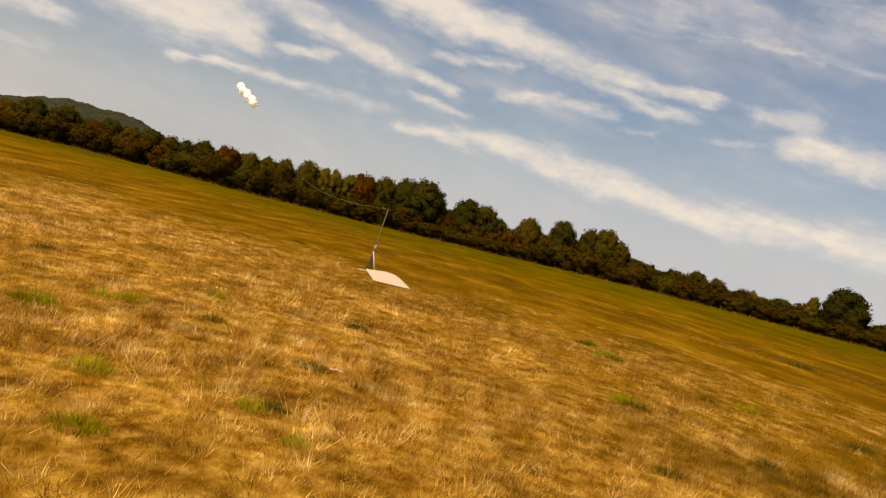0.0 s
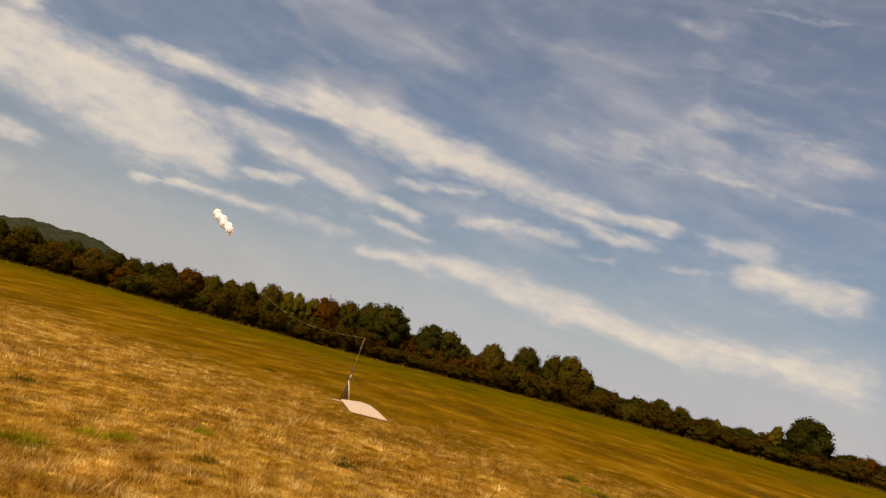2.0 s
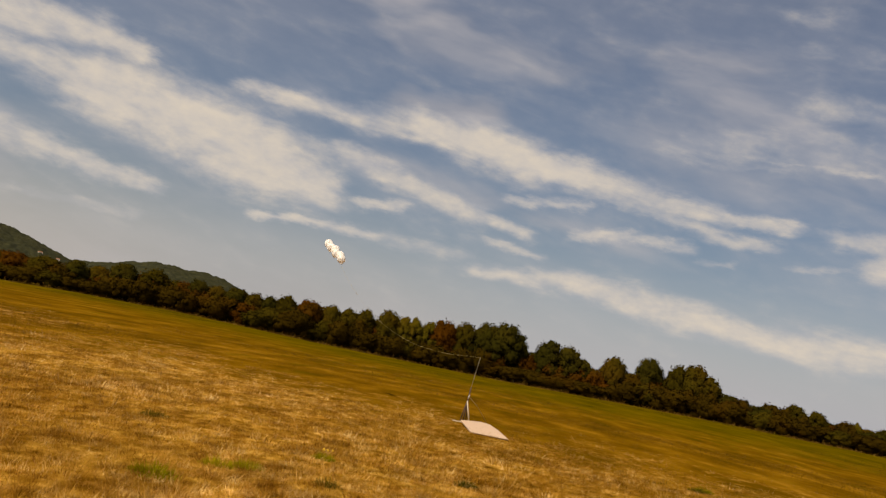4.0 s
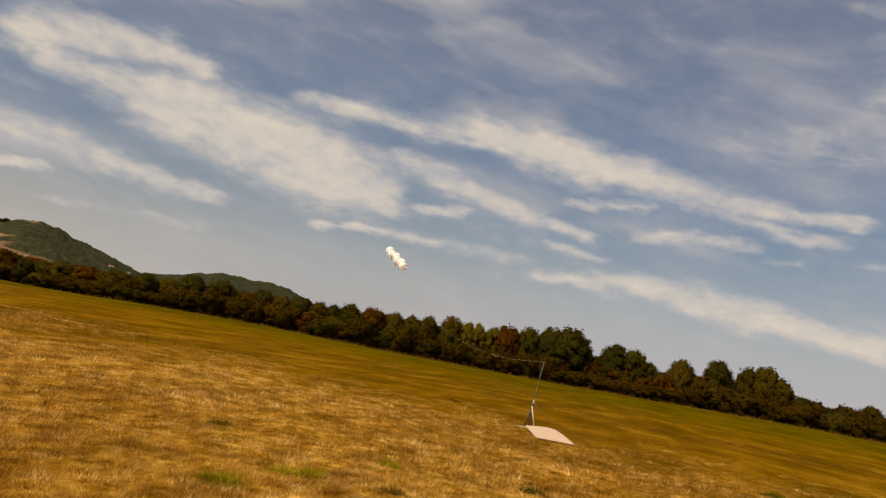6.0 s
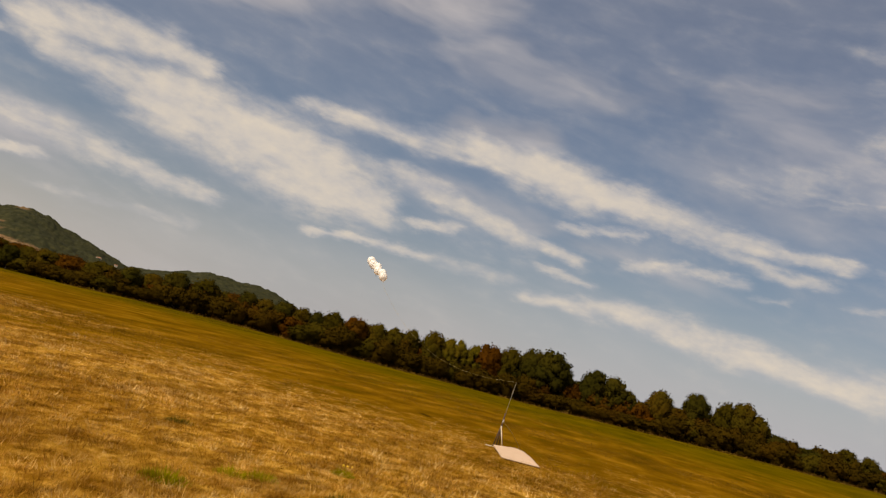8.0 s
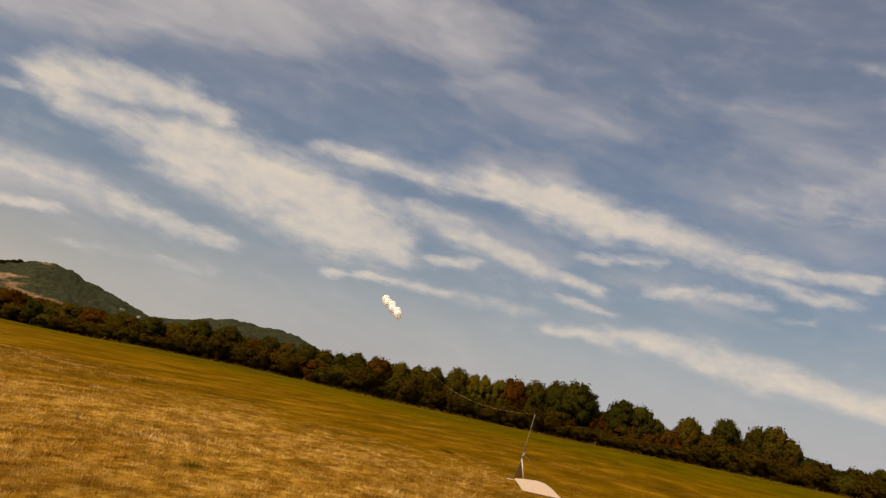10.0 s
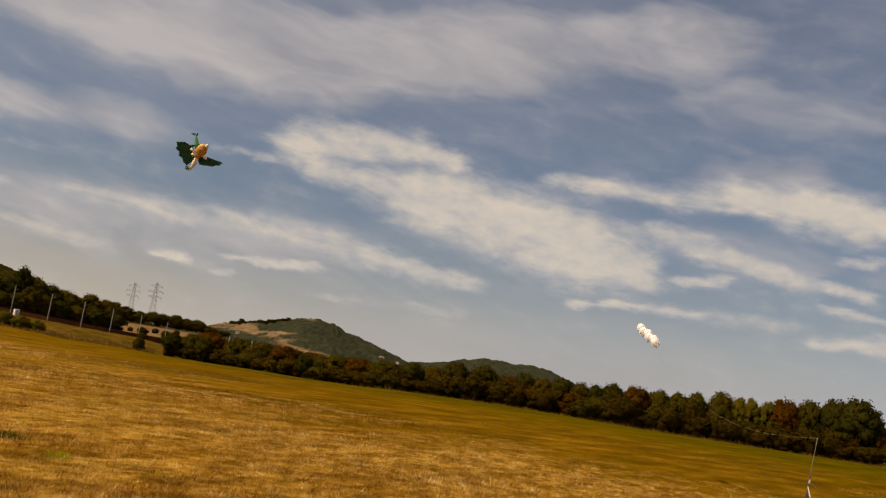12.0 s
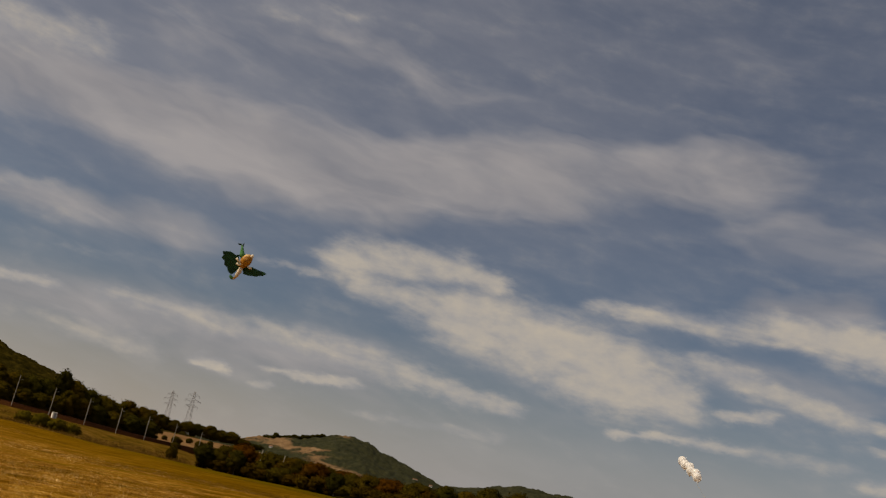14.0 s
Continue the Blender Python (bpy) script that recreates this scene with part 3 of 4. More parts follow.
def make_ground():
    azs = np.radians(np.concatenate([np.arange(-180, -70, 5.0), np.arange(-70, 40, 0.5), np.arange(40, 180.1, 5.0)]))
    rs = np.concatenate([[0.0, 0.6, 1.2], np.geomspace(2.0, 45, 70), np.geomspace(47, 420, 60), np.geomspace(450, 4600, 22)])
    R, A = np.meshgrid(rs, azs, indexing="ij")
    X, Y = R * np.sin(A), R * np.cos(A)
    Z = land(X, Y)
    bumps = np.array([noise.noise(Vector((x * 0.35, y * 0.35, 0))) * 0.05 * max(0.0, 1 - r / 30) + noise.noise(Vector((x * 0.05, y * 0.05, 0))) * 0.10 * min(1.0, r / 60)
                      if r < 400 else 0.0 for x, y, r in zip(X.ravel(), Y.ravel(), R.ravel())])
    Z = Z + bumps.reshape(Z.shape) * np.clip(R / 2, 0, 1)
    return tagged(new("ground", grid("ground", np.stack([X, Y, Z], -1), GROUND)),
                  "dry straw-coloured meadow with greener grass farther out", "meadow", kind="structure")


make_ground()


# ---- hills ----
def forest(n, place):
    p = world_place(n)
    tone = n.noise(p, 0.06, 6, 0.7)
    # greens slightly greyed: a trace of distance haze is put into them
    col = n.ramp(tone, (0.32, (0.014, 0.016, 0.008)), (0.55, (0.030, 0.031, 0.013)), (0.75, (0.058, 0.052, 0.020)))
    return col, n.noise(p, 0.15, 4, 0.7), 0.9


def forest_and_fields(n, place):
    p = world_place(n)
    col = forest(n, place)[0]
    sep_ = n.t.nodes.new("ShaderNodeSeparateXYZ")
    n.put(sep_.inputs[0], n.vec("ADD", p, n.vec("MULTIPLY", n.vec("SUBTRACT", n.noise(p, 0.012, 4, 0.6, outs=1), (0.5, 0.5, 0.5)), (160.0, 160.0, 50.0))))
    azimuth = n.math("MULTIPLY", n.math("ARCTAN2", sep_.outputs[0], sep_.outputs[1]), 57.2958)
    foot = n.math("MINIMUM", n.math("MULTIPLY_ADD", azimuth, -7.0, 36.0 - 7.0 * 36.7), 46.0)
    open_ = n.math("MULTIPLY", n.span(n.math("ADD", azimuth, n.math("MULTIPLY", n.math("SUBTRACT", sep_.outputs[2], 50.0), 0.085)), -35.7, -36.3), n.math("MULTIPLY", n.span(sep_.outputs[2], 84.0, 76.0), n.span(n.math("SUBTRACT", sep_.outputs[2], foot), -3.0, 4.0)))
    cap = n.math("MULTIPLY", n.span(sep_.outputs[2], 90.0, 95.0), n.math("MULTIPLY", n.span(azimuth, -35.9, -35.3), n.span(azimuth, -33.9, -34.5)))
    open_ = n.math("MAXIMUM", open_, n.math("MULTIPLY", cap, 0.7))
    field = n.ramp(n.noise(p, 0.02, 4, 0.6), (0.35, (0.115, 0.068, 0.031)), (0.55, (0.185, 0.113, 0.056)), (0.7, (0.25, 0.16, 0.084)))
    scrub = n.span(n.noise(p, 0.018, 5, 0.7), 0.52, 0.60)
    return n.mix(n.math("MULTIPLY", open_, n.math("SUBTRACT", 1.0, scrub)), col, field), n.noise(p, 0.15, 4, 0.7), 0.9


def near_forest(n, place):
    p = world_place(n)
    return n.ramp(n.noise(p, 0.09, 6, 0.7), (0.32, (0.011, 0.009, 0.0013)), (0.52, (0.025, 0.019, 0.003)), (0.72, (0.056, 0.040, 0.006))), n.noise(p, 0.15, 4, 0.7), 0.9


FOREST = material("far forest", forest, 0.95, deep=3.0, spec=0.05)
NEAR_FOREST = material("hillside wood", near_forest, 0.95, deep=2.0, spec=0.0)
FOREST_FIELDS = material("far forest and stubble", forest_and_fields, 0.95, deep=3.0, spec=0.05)


def make_hill(name, label, r, deep, azs, els, mat, crowns, seed):
    """A wooded ridge: its crest runs at r metres along the given heights above the eye's level."""
    step = 2.1 * r / 1800
    fine = np.arange(azs[0], azs[-1], math.degrees(step / r))
    top = np.interp(fine, azs, els)
    kernel = np.hanning(19)
    top = np.convolve(np.pad(top, 9, "edge"), kernel / kernel.sum(), "valid")
    crest = 1.6 + r * np.tan(np.radians(top))
    rows = np.concatenate([np.linspace(-1, 0, 70), np.linspace(0.05, 0.6, 8)])
    V = np.zeros((len(rows), len(fine), 3))
    for i, k in enumerate(rows):
        rr = r + k * deep
        V[i, :, 0], V[i, :, 1] = rr * np.sin(np.radians(fine)), rr * np.cos(np.radians(fine))
        V[i, :, 2] = -4 + (crest + 4) * (1 - abs(k)) ** 0.8 if k < 0 else crest * (1 - k * 0.7)
    s = 1.0 / crowns
    for v in V.reshape(-1, 3):
        q = Vector((v[0] * s, v[1] * s, seed))
        v[2] += (0.55 - noise.voronoi(q)[0][0]) * crowns * 0.55 + noise.noise(q * 0.25) * crowns * 0.5
    return tagged(new(name, grid(name, V, mat)), label, "hill", kind="structure")


HILL_AZ = (-52, -46, -43, -40.6, -38.9, -37.7, -35.7, -34.5, -33.7, -32.9, -32.0, -30.0, -28.1, -27, -24)
HILL_EL = (1.1, 1.4, 1.5, 1.55, 1.85, 2.12, 2.62, 2.95, 2.97, 2.78, 2.36, 1.84, 1.2, 0.9, 0.2)
make_hill("hill_1", "hill with dark woods and open brown fields", 1800, 420, HILL_AZ, HILL_EL, FOREST_FIELDS, 9.0, 2)
make_hill("hill_2", "long far ridge covered by dark forest", 2700, 500,
          (-33, -30, -27.5, -25.8, -24.6, -23.5, -22.1, -20.1, -19.2, -18.5, -17.5, -15.5, -14, -12.5),
          (0.8, 1.05, 1.3, 1.6, 1.95, 2.15, 2.12, 2.12, 1.95, 1.68, 1.3, 0.8, 0.4, 0.0), FOREST, 9.0, 5)
make_hill("hill_3", "steep green wooded hillside above the railway", 720, 330,
          (-100, -75, -64, -60, -57.4, -55.3, -53.8, -52.4, -51.5, -50, -47, -44, -41),
          (7.0, 7.6, 6.3, 5.2, 4.45, 3.95, 3.52, 3.05, 2.8, 2.4, 1.7, 1.2, 0.6), NEAR_FOREST, 5.0, 9)


# ---- trees and shrubs ----
def outward(v):
    return v / np.maximum(np.linalg.norm(v, axis=1, keepdims=True), 1e-6)


def crown_mesh(name, mat, seed, lobes, leaves, size, spread, tall, low=0.25, gap=0.0):
    """Many small leaf sprays on uneven lobes; unit: metres, foot at z 0."""
    leaves, size = int(leaves * 1.45), size * 1.12
    g = np.random.default_rng(seed)
    c = np.zeros((lobes, 3))
    rad = spread * g.uniform(0.22, 0.46, lobes)
    mid = tall * (0.5 + 0.35 * low)
    for i in range(lobes):
        fall = math.acos(1 - 1.92 * (i + 0.3) / lobes)
        turn = 2.4 * i + g.uniform(-0.4, 0.4)
        off = max(spread - rad[i], 0.1) * (math.sin(fall) if fall < 1.5708 else 0.55 + 0.45 * math.sin(fall)) * g.uniform(0.8, 1.05)
        reach = (tall - mid - 0.85 * rad[i]) if fall < math.pi / 2 else mid - tall * low
        c[i] = off * math.cos(turn), off * math.sin(turn), mid + reach * math.cos(fall) * g.uniform(0.85, 1.0)
    wide_ = np.stack([rad, rad, 0.85 * rad], 1)
    if not gap:
        # the body of the crown between its lobes
        c = np.concatenate([c, [(0.0, 0.0, tall * (0.48 + 0.5 * low))]])
        wide_ = np.concatenate([wide_, [(0.80 * spread, 0.80 * spread, tall * (0.46 - 0.46 * low))]])
    share = wide_[:, 0] ** 1.3
    pick = g.choice(len(c), leaves, p=share / share.sum())
    d = g.normal(size=(leaves, 3))
    d /= np.linalg.norm(d, axis=1, keepdims=True)
    shell = g.uniform(0.76, 1.10, (leaves, 1)) * (1 + 0.12 * np.clip(g.normal(size=(leaves, 1)), -2.0, 0.9))
    pos = c[pick] + d * wide_[pick] * shell
    pos[:, 2] = np.clip(pos[:, 2], 0.05 * tall, None)
    if gap:
        keep = g.uniform(size=leaves) > gap
        pos, d = pos[keep], d[keep]
    n = d + 0.5 * g.normal(size=d.shape)
    n /= np.linalg.norm(n, axis=1, keepdims=True)
    u = np.cross(n, g.normal(size=n.shape))
    u /= np.linalg.norm(u, axis=1, keepdims=True)
    v = np.cross(n, u)
    s = size * g.uniform(0.6, 1.4, (len(pos), 1))
    q = np.stack([pos - u * s, pos - v * s * 0.55 + n * s * 0.2, pos + u * s, pos + v * s * 0.55 + n * s * 0.2], 1)
    heart = np.array((0.0, 0.0, 0.35 * tall))
    soft_n = [np.repeat(0.3 * d + 0.45 * n + 0.6 * outward(pos - heart), 4, axis=0)]
    # the dense inner growth of each lobe
    ball = bmesh.new()
    bmesh.ops.create_icosphere(ball, subdivisions=2, radius=1.0)
    unit = np.array([v.co for v in ball.verts])
    tris = np.array([[v.index for v in f.verts] for f in ball.faces])
    ball.free()
    verts, faces = [q.reshape(-1, 3)], np.arange(len(q) * 4).reshape(-1, 4).tolist()
    base = len(q) * 4
    for i in range(len(c)):
        bulge = 0.76 + 0.34 * np.array([noise.noise(Vector(u_) * 2.8 + Vector((i * 3.1, seed, 0))) for u_ in unit])
        co = c[i] + unit * bulge[:, None] * wide_[i]
        co[:, 2] = np.clip(co[:, 2], 0.03 * tall, None)
        verts.append(co)
        soft_n.append(0.35 * unit + 0.6 * outward(co - heart))
        faces += (tris + base).tolist()
        base += len(unit)
    me = from_arrays(name, np.concatenate(verts), faces, mat, True)
    me.normals_split_custom_set_from_vertices(outward(np.concatenate(soft_n)))
    return me


def trunk_mesh(name, seed, tall, thick):
    g = random.Random(seed)
    bm = bmesh.new()
    pts = [Vector((g.uniform(-0.05, 0.05) * k * tall, g.uniform(-0.05, 0.05) * k * tall, k * tall * 0.7 - 0.3)) for k in (0, 0.25, 0.5, 0.75, 1)]
    tube(bm, pts, [thick * (1 - 0.8 * k) for k in (0, 0.25, 0.5, 0.75, 1)], 7)
    for i in range(6):
        a = pts[1 + i % 3].lerp(pts[2 + i % 3], g.random())
        t = g.uniform(0, 6.283)
        b = a + Vector((math.cos(t), math.sin(t), 0.9)) * tall * 0.2
        tube(bm, [a, a.lerp(b, 0.5) + Vector((0, 0, -0.04 * tall)), b], [thick * 0.45, thick * 0.3, thick * 0.1], 5)
    me = bpy.data.meshes.new(name)
    bm.to_mesh(me)
    bm.free()
    me.materials.append(BARK)
    return me


def tree_kind(name, label, mat, seed, spread, tall, lobes=13, leaves=1700, size=0.26, low=0.25, gap=0.0, category="tree", thick=0.16):
    return (name, label, category, trunk_mesh("trunk", seed, tall, thick),
            crown_mesh("crown", mat, seed, lobes, leaves, size, spread, tall, low, gap), tall, spread)


def plant(kind, x, y, tall, wide, group, label="", sink=0.0):
    """A tree of that kind, `tall` metres high and `wide` across."""
    name, text, category, trunk, crown, t0, s0 = kind
    z = float(land(np.float64(x), np.float64(y)))
    ob = thing(name, label or text, category, group, (x, y, z - sink))
    ob.rotation_euler = (0, 0, random.uniform(0, 6.283))
    ob.scale = (wide / (2 * s0), wide / (2 * s0), tall / t0)
    for n_, me in (("trunk", trunk), ("crown", crown)):
        o = new(n_, me)
        o.parent = ob
    return ob


DARK = [tree_kind("tree", "round dark green broadleaf tree in the hedgerow", LEAF_DARK, s, 3.2, 7.5, 20, 2200, 0.165, 0.2) for s in (1, 2, 3)]
OLIVE = [tree_kind("tree", "olive green broadleaf tree with an uneven crown", LEAF_OLIVE, s, 2.8, 7.0, 18, 2100, 0.165, 0.22) for s in (4, 5, 6)]
ROUND = [tree_kind("tree", "large round dark tree standing clear of the hedge", LEAF_DARK, 51, 3.4, 7.5, 26, 4200, 0.16, 0.02)]
BIG_BUSH = tree_kind("bush", "broad dark round bush beside the meadow", LEAF_DARK, 52, 3.4, 7.5, 28, 4600, 0.16, 0.02, 0.0, "bush")
PALE = [tree_kind("tree", "thin pale green tree with gaps in its crown", LEAF_PALE, s, 2.4, 7.0, 13, 1500, 0.15, 0.35, 0.1) for s in (7, 8)]
RUST = [tree_kind("tree", "rust-brown tree turning early in the hedgerow", LEAF_RUST, s, 2.8, 6.5, 18, 2000, 0.165, 0.2) for s in (9, 10)]
RUST_SHRUB = [tree_kind("shrub", "reddish brown shrub at the foot of the hedgerow", LEAF_RUST, s, 2.0, 3.2, 13, 1150, 0.155, 0.02, 0.0, "shrub", 0.06) for s in (17, 18)]
OLIVE_SHRUB = [tree_kind("shrub", "olive green shrub in the low hedge", LEAF_OLIVE, s, 2.0, 3.2, 13, 1150, 0.155, 0.02, 0.0, "shrub", 0.06) for s in (19, 20)]
PALE_SHRUB = tree_kind("shrub", "low straw-green bush on the railway bank", LEAF_PALE, 21, 2.0, 3.2, 13, 1150, 0.155, 0.02, 0.0, "shrub", 0.06)
SHRUB = [tree_kind("shrub", "brownish green shrub at the foot of the hedgerow", LEAF_SHRUB, s, 2.0, 3.2, 13, 1150, 0.155, 0.02, 0.0, "shrub", 0.06) for s in (11, 12, 13, 14)]


def hedge_tree(kinds, azimuth, top, wide, back=4.0, group="hedgerow trees"):
    """A tree behind the shrubs; top is its height above the eye's level in degrees, wide its width in degrees."""
    r = edge_r(azimuth) + back
    x, y, _ = polar(azimuth, r)
    z = float(land(np.float64(x), np.float64(y)))
    return plant(random.choice(kinds), x, y, (rise(r, top) - z) * 1.05, r * math.radians(wide), group)


for kinds, az_, top_, wide_ in (
        (DARK, -27.7, 1.27, 1.3), (DARK, -25.1, 1.66, 1.5), (RUST, -25.4, 0.95, 0.9), (OLIVE, -23.4, 1.73, 1.6), (RUST, -21.7, 1.36, 1.1),
        (DARK, -20.9, 1.65, 1.2), (OLIVE, -19.8, 1.5, 1.2), (DARK, -18.7, 1.62, 1.4), (OLIVE, -17.5, 1.57, 1.3), (DARK, -16.6, 1.58, 1.1)):
    hedge_tree(kinds, az_, top_, wide_ * 1.35)
for kinds, az_, top_, wide_ in (
        (OLIVE, -15.6, 1.8, 1.4), (RUST, -14.1, 1.85, 1.5), (OLIVE, -12.8, 1.8, 1.3), (OLIVE, -11.7, 1.82, 1.2), (OLIVE, -10.7, 2.0, 1.1),
        (OLIVE, -9.25, 2.22, 1.3), (PALE, -8.3, 2.06, 0.9), (PALE, -7.6, 2.12, 0.9), (PALE, -6.7, 2.08, 0.9), (RUST, -5.75, 2.3, 1.5)):
    hedge_tree(kinds, az_, top_, wide_ * 1.35)
for kinds, az_, top_, wide_ in (
        (OLIVE, -4.5, 2.42, 1.3), (DARK, -3.2, 2.72, 1.4), (DARK, -2.0, 2.88, 2.1), (DARK, -1.1, 2.15, 1.0), (DARK, 0.8, 2.37, 1.7),
        (DARK, 1.95, 2.25, 1.5), (DARK, 2.8, 1.7, 1.1), (OLIVE, 4.7, 2.17, 1.4), (DARK, 6.75, 2.5, 1.5), (OLIVE, 8.4, 2.43, 1.2)):
    hedge_tree(kinds, az_, top_, wide_ * 1.35)
for kinds, az_, top_, wide_ in (
        (OLIVE, 9.4, 2.63, 1.4), (OLIVE, 10.35, 2.1, 1.2), (DARK, 11.4, 1.3, 1.2), (DARK, 13.2, 1.02, 1.7), (OLIVE, 15.1, 1.48, 1.2),
        (OLIVE, 16.3, 1.33, 1.1), (PALE, 18.4, 1.18, 0.5), (DARK, 20.0, 1.1, 1.5), (PALE, 21.7, 1.66, 0.7), (ROUND, 23.4, 2.5, 2.2), (DARK, 25.8, 1.1, 1.8), (DARK, 28.0, 1.0, 2.2)):
    hedge_tree(kinds, az_, top_, wide_ * 1.35)
# lower growth towards the railway
for kinds, az_, top_, wide_ in (
        (OLIVE, -26.4, 1.2, 1.3), (OLIVE, -29.3, 1.1, 1.6), (RUST, -30.9, 1.0, 1.5), (OLIVE, -32.3, 0.97, 1.4), (OLIVE, -33.4, 0.85, 1.2),
        (RUST, -35.5, 1.05, 1.4), (OLIVE, -36.9, 1.05, 1.4), (OLIVE, -38.3, 1.05, 1.4), (RUST, -39.9, 1.2, 1.4), (OLIVE, -41.0, 0.9, 1.0)):
    hedge_tree(kinds, az_, top_, wide_ * random.uniform(1.2, 1.6), random.uniform(1.0, 6.0))
# dark round bushes that stand out of it
for az_, top_, wide_ in ((-42.1, 0.78, 1.3), (-40.25, 0.8, 1.1), (-34.25, 0.72, 1.1)):
    hedge_tree(DARK, az_, top_, wide_ * 1.2, -2.5)

# a looser growth farther back towards the railway
az_ = -41.0
while az_ < -24.5:
    hedge_tree(OLIVE + RUST + DARK[:1], az_ + random.uniform(-0.3, 0.3), random.uniform(0.85, 1.0) * float(np.interp(az_, (-41, -37, -33, -28, -25), (1.0, 1.05, 0.95, 1.05, 1.3))), random.uniform(1.4, 2.6), random.uniform(14.0, 34.0))
    az_ += 0.9

# lesser trees that close the row behind
CREST_AZ = (-26, -22.5, -18, -14, -10, -7, -4, -2.3, -0.5, 1, 3.3, 6, 9, 10.5, 12, 16, 20, 24, 28)
CREST_EL = (0.95, 1.3, 1.3, 1.6, 1.65, 1.75, 2.05, 2.2, 1.4, 1.85, 1.25, 1.5, 1.9, 1.7, 0.95, 0.95, 0.95, 0.9, 0.9)
az_ = -26.0
while az_ < 29:
    hedge_tree(OLIVE + DARK + SHRUB[:1], az_ + random.uniform(-0.3, 0.3), float(np.interp(az_, CREST_AZ, CREST_EL)) * random.uniform(0.85, 1.0), 2.3, random.uniform(5.0, 9.0))
    az_ += 1.05

# the closed row of shrubs in front
az_ = -41.8
while az_ < 30:
    r_ = float(edge_r(az_))
    rusty = -2.8 < az_ < 4.6
    tall_ = random.uniform(2.8, 4.4) * (0.75 if az_ < -26 or az_ > 12 else 0.62 if rusty else 1.0)
    x_, y_, _ = polar(az_ + random.uniform(-0.1, 0.1), r_ + random.uniform(-0.8, 1.2))
    plant(random.choice(SHRUB if rusty else SHRUB + OLIVE_SHRUB + RUST_SHRUB[:1] if az_ < -17 else SHRUB + OLIVE_SHRUB[:1]), x_, y_, tall_, random.uniform(4.4, 6.4), "hedgerow shrubs")
    x_, y_, _ = polar(az_ + random.uniform(0.2, 0.5), r_ + random.uniform(3.0, 6.0))
    plant(random.choice(RUST_SHRUB if rusty else SHRUB + OLIVE[:1] + RUST_SHRUB), x_, y_, tall_ + (random.uniform(1.8, 2.8) if rusty else random.uniform(0.6, 1.6)), random.uniform(4.6, 6.6), "hedgerow shrubs")
    az_ += 0.85


# the wood behind the railway
WOOD = [tree_kind("tree", "tall dark broadleaf tree behind the railway", LEAF_DARK, s, 4.6, 12.0, 22, 2300, 0.30, 0.04) for s in (41,)]
WOOD += [tree_kind("tree", "tall dark broadleaf tree behind the railway", LEAF_OLIVE, s, 4.6, 12.0, 22, 2300, 0.30, 0.04) for s in (42, 43)]


def wood_tree(kinds, azimuth, top, wide, r):
    x, y, _ = polar(azimuth, r)
    z = float(land(np.float64(x), np.float64(y)))
    return plant(random.choice(kinds), x, y, rise(r, top) - z, r * math.radians(wide), "trees behind the railway", "tall dark broadleaf tree behind the railway")


for az_, top_ in ((-66, 3.4), (-64, 3.6), (-62, 3.4), (-60, 3.2), (-58.5, 3.1), (-57, 3.0), (-55.6, 2.8), (-54.3, 2.7), (-53.2, 2.5), (-52.3, 2.45), (-51.5, 2.5),
                  (-50.8, 3.2), (-50.1, 2.75), (-49.2, 2.45), (-48.3, 2.25), (-47.1, 2.28), (-46.2, 2.1)):
    wood_tree(WOOD, az_, top_, 1.3 if az_ == -50.8 else 1.9, 325 + (az_ + 50) * 3)
    wood_tree(WOOD, az_ + 0.6, top_ * 0.66, 1.5, 312 + (az_ + 50) * 3)
for az_, top_ in ((-45.6, 2.05), (-45.0, 1.9), (-44.3, 1.75), (-43.5, 1.85), (-42.9, 1.8), (-42.2, 1.87), (-41.5, 1.75), (-40.9, 1.78), (-40.2, 1.5), (-39.4, 1.35)):
    wood_tree(WOOD + OLIVE, az_, top_, 1.2, 472)

# bushes at the field edge near the railway
for az_, top_, wide_ in ((-55.3, 2.5, 2.9),):
    x_, y_, _ = polar(az_, 216)
    z_ = float(land(np.float64(x_), np.float64(y_)))
    plant(BIG_BUSH, x_, y_, rise(216, top_) - z_ + 3.4, 216 * math.radians(wide_), "bushes at the field edge", sink=3.4)
for az_, top_, wide_, r_ in ((-49.6, 0.35, 1.2, 236), (-50.4, 0.45, 1.3, 236), (-51.3, 0.55, 1.4, 238), (-52.2, 0.5, 1.2, 240),
                             (-43.95, 0.3, 0.8, 212), (-43.9, 0.52, 0.8, 330)):
    x_, y_, _ = polar(az_, r_)
    plant(PALE_SHRUB if az_ < -46 else random.choice(OLIVE_SHRUB), x_, y_, rise(r_, top_) - float(land(np.float64(x_), np.float64(y_))) + 0.7, r_ * math.radians(wide_), "bushes at the field edge", sink=0.7)


# bushes on the stubble slope beyond the line
for az_, r_, tall_ in ((-45.3, 372, 2.6), (-44.6, 390, 1.8), (-43.9, 384, 2.8), (-43.2, 410, 2.2), (-42.6, 395, 3.0), (-42.0, 425, 2.4), (-44.9, 430, 2.0)):
    x_, y_, _ = polar(az_, r_)
    plant(random.choice(OLIVE_SHRUB), x_, y_, tall_, tall_ * random.uniform(1.2, 1.9), "bushes on the stubble slope", "olive green bush on a brown stubble slope")

# ---- railway ----
def line_point(azimuth, up=0.0):
    r = float(np.interp(azimuth, LINE_AZ, LINE_R))
    return polar(azimuth, r, rise(r, float(np.interp(azimuth, LINE_AZ, LINE_EL))) + up)


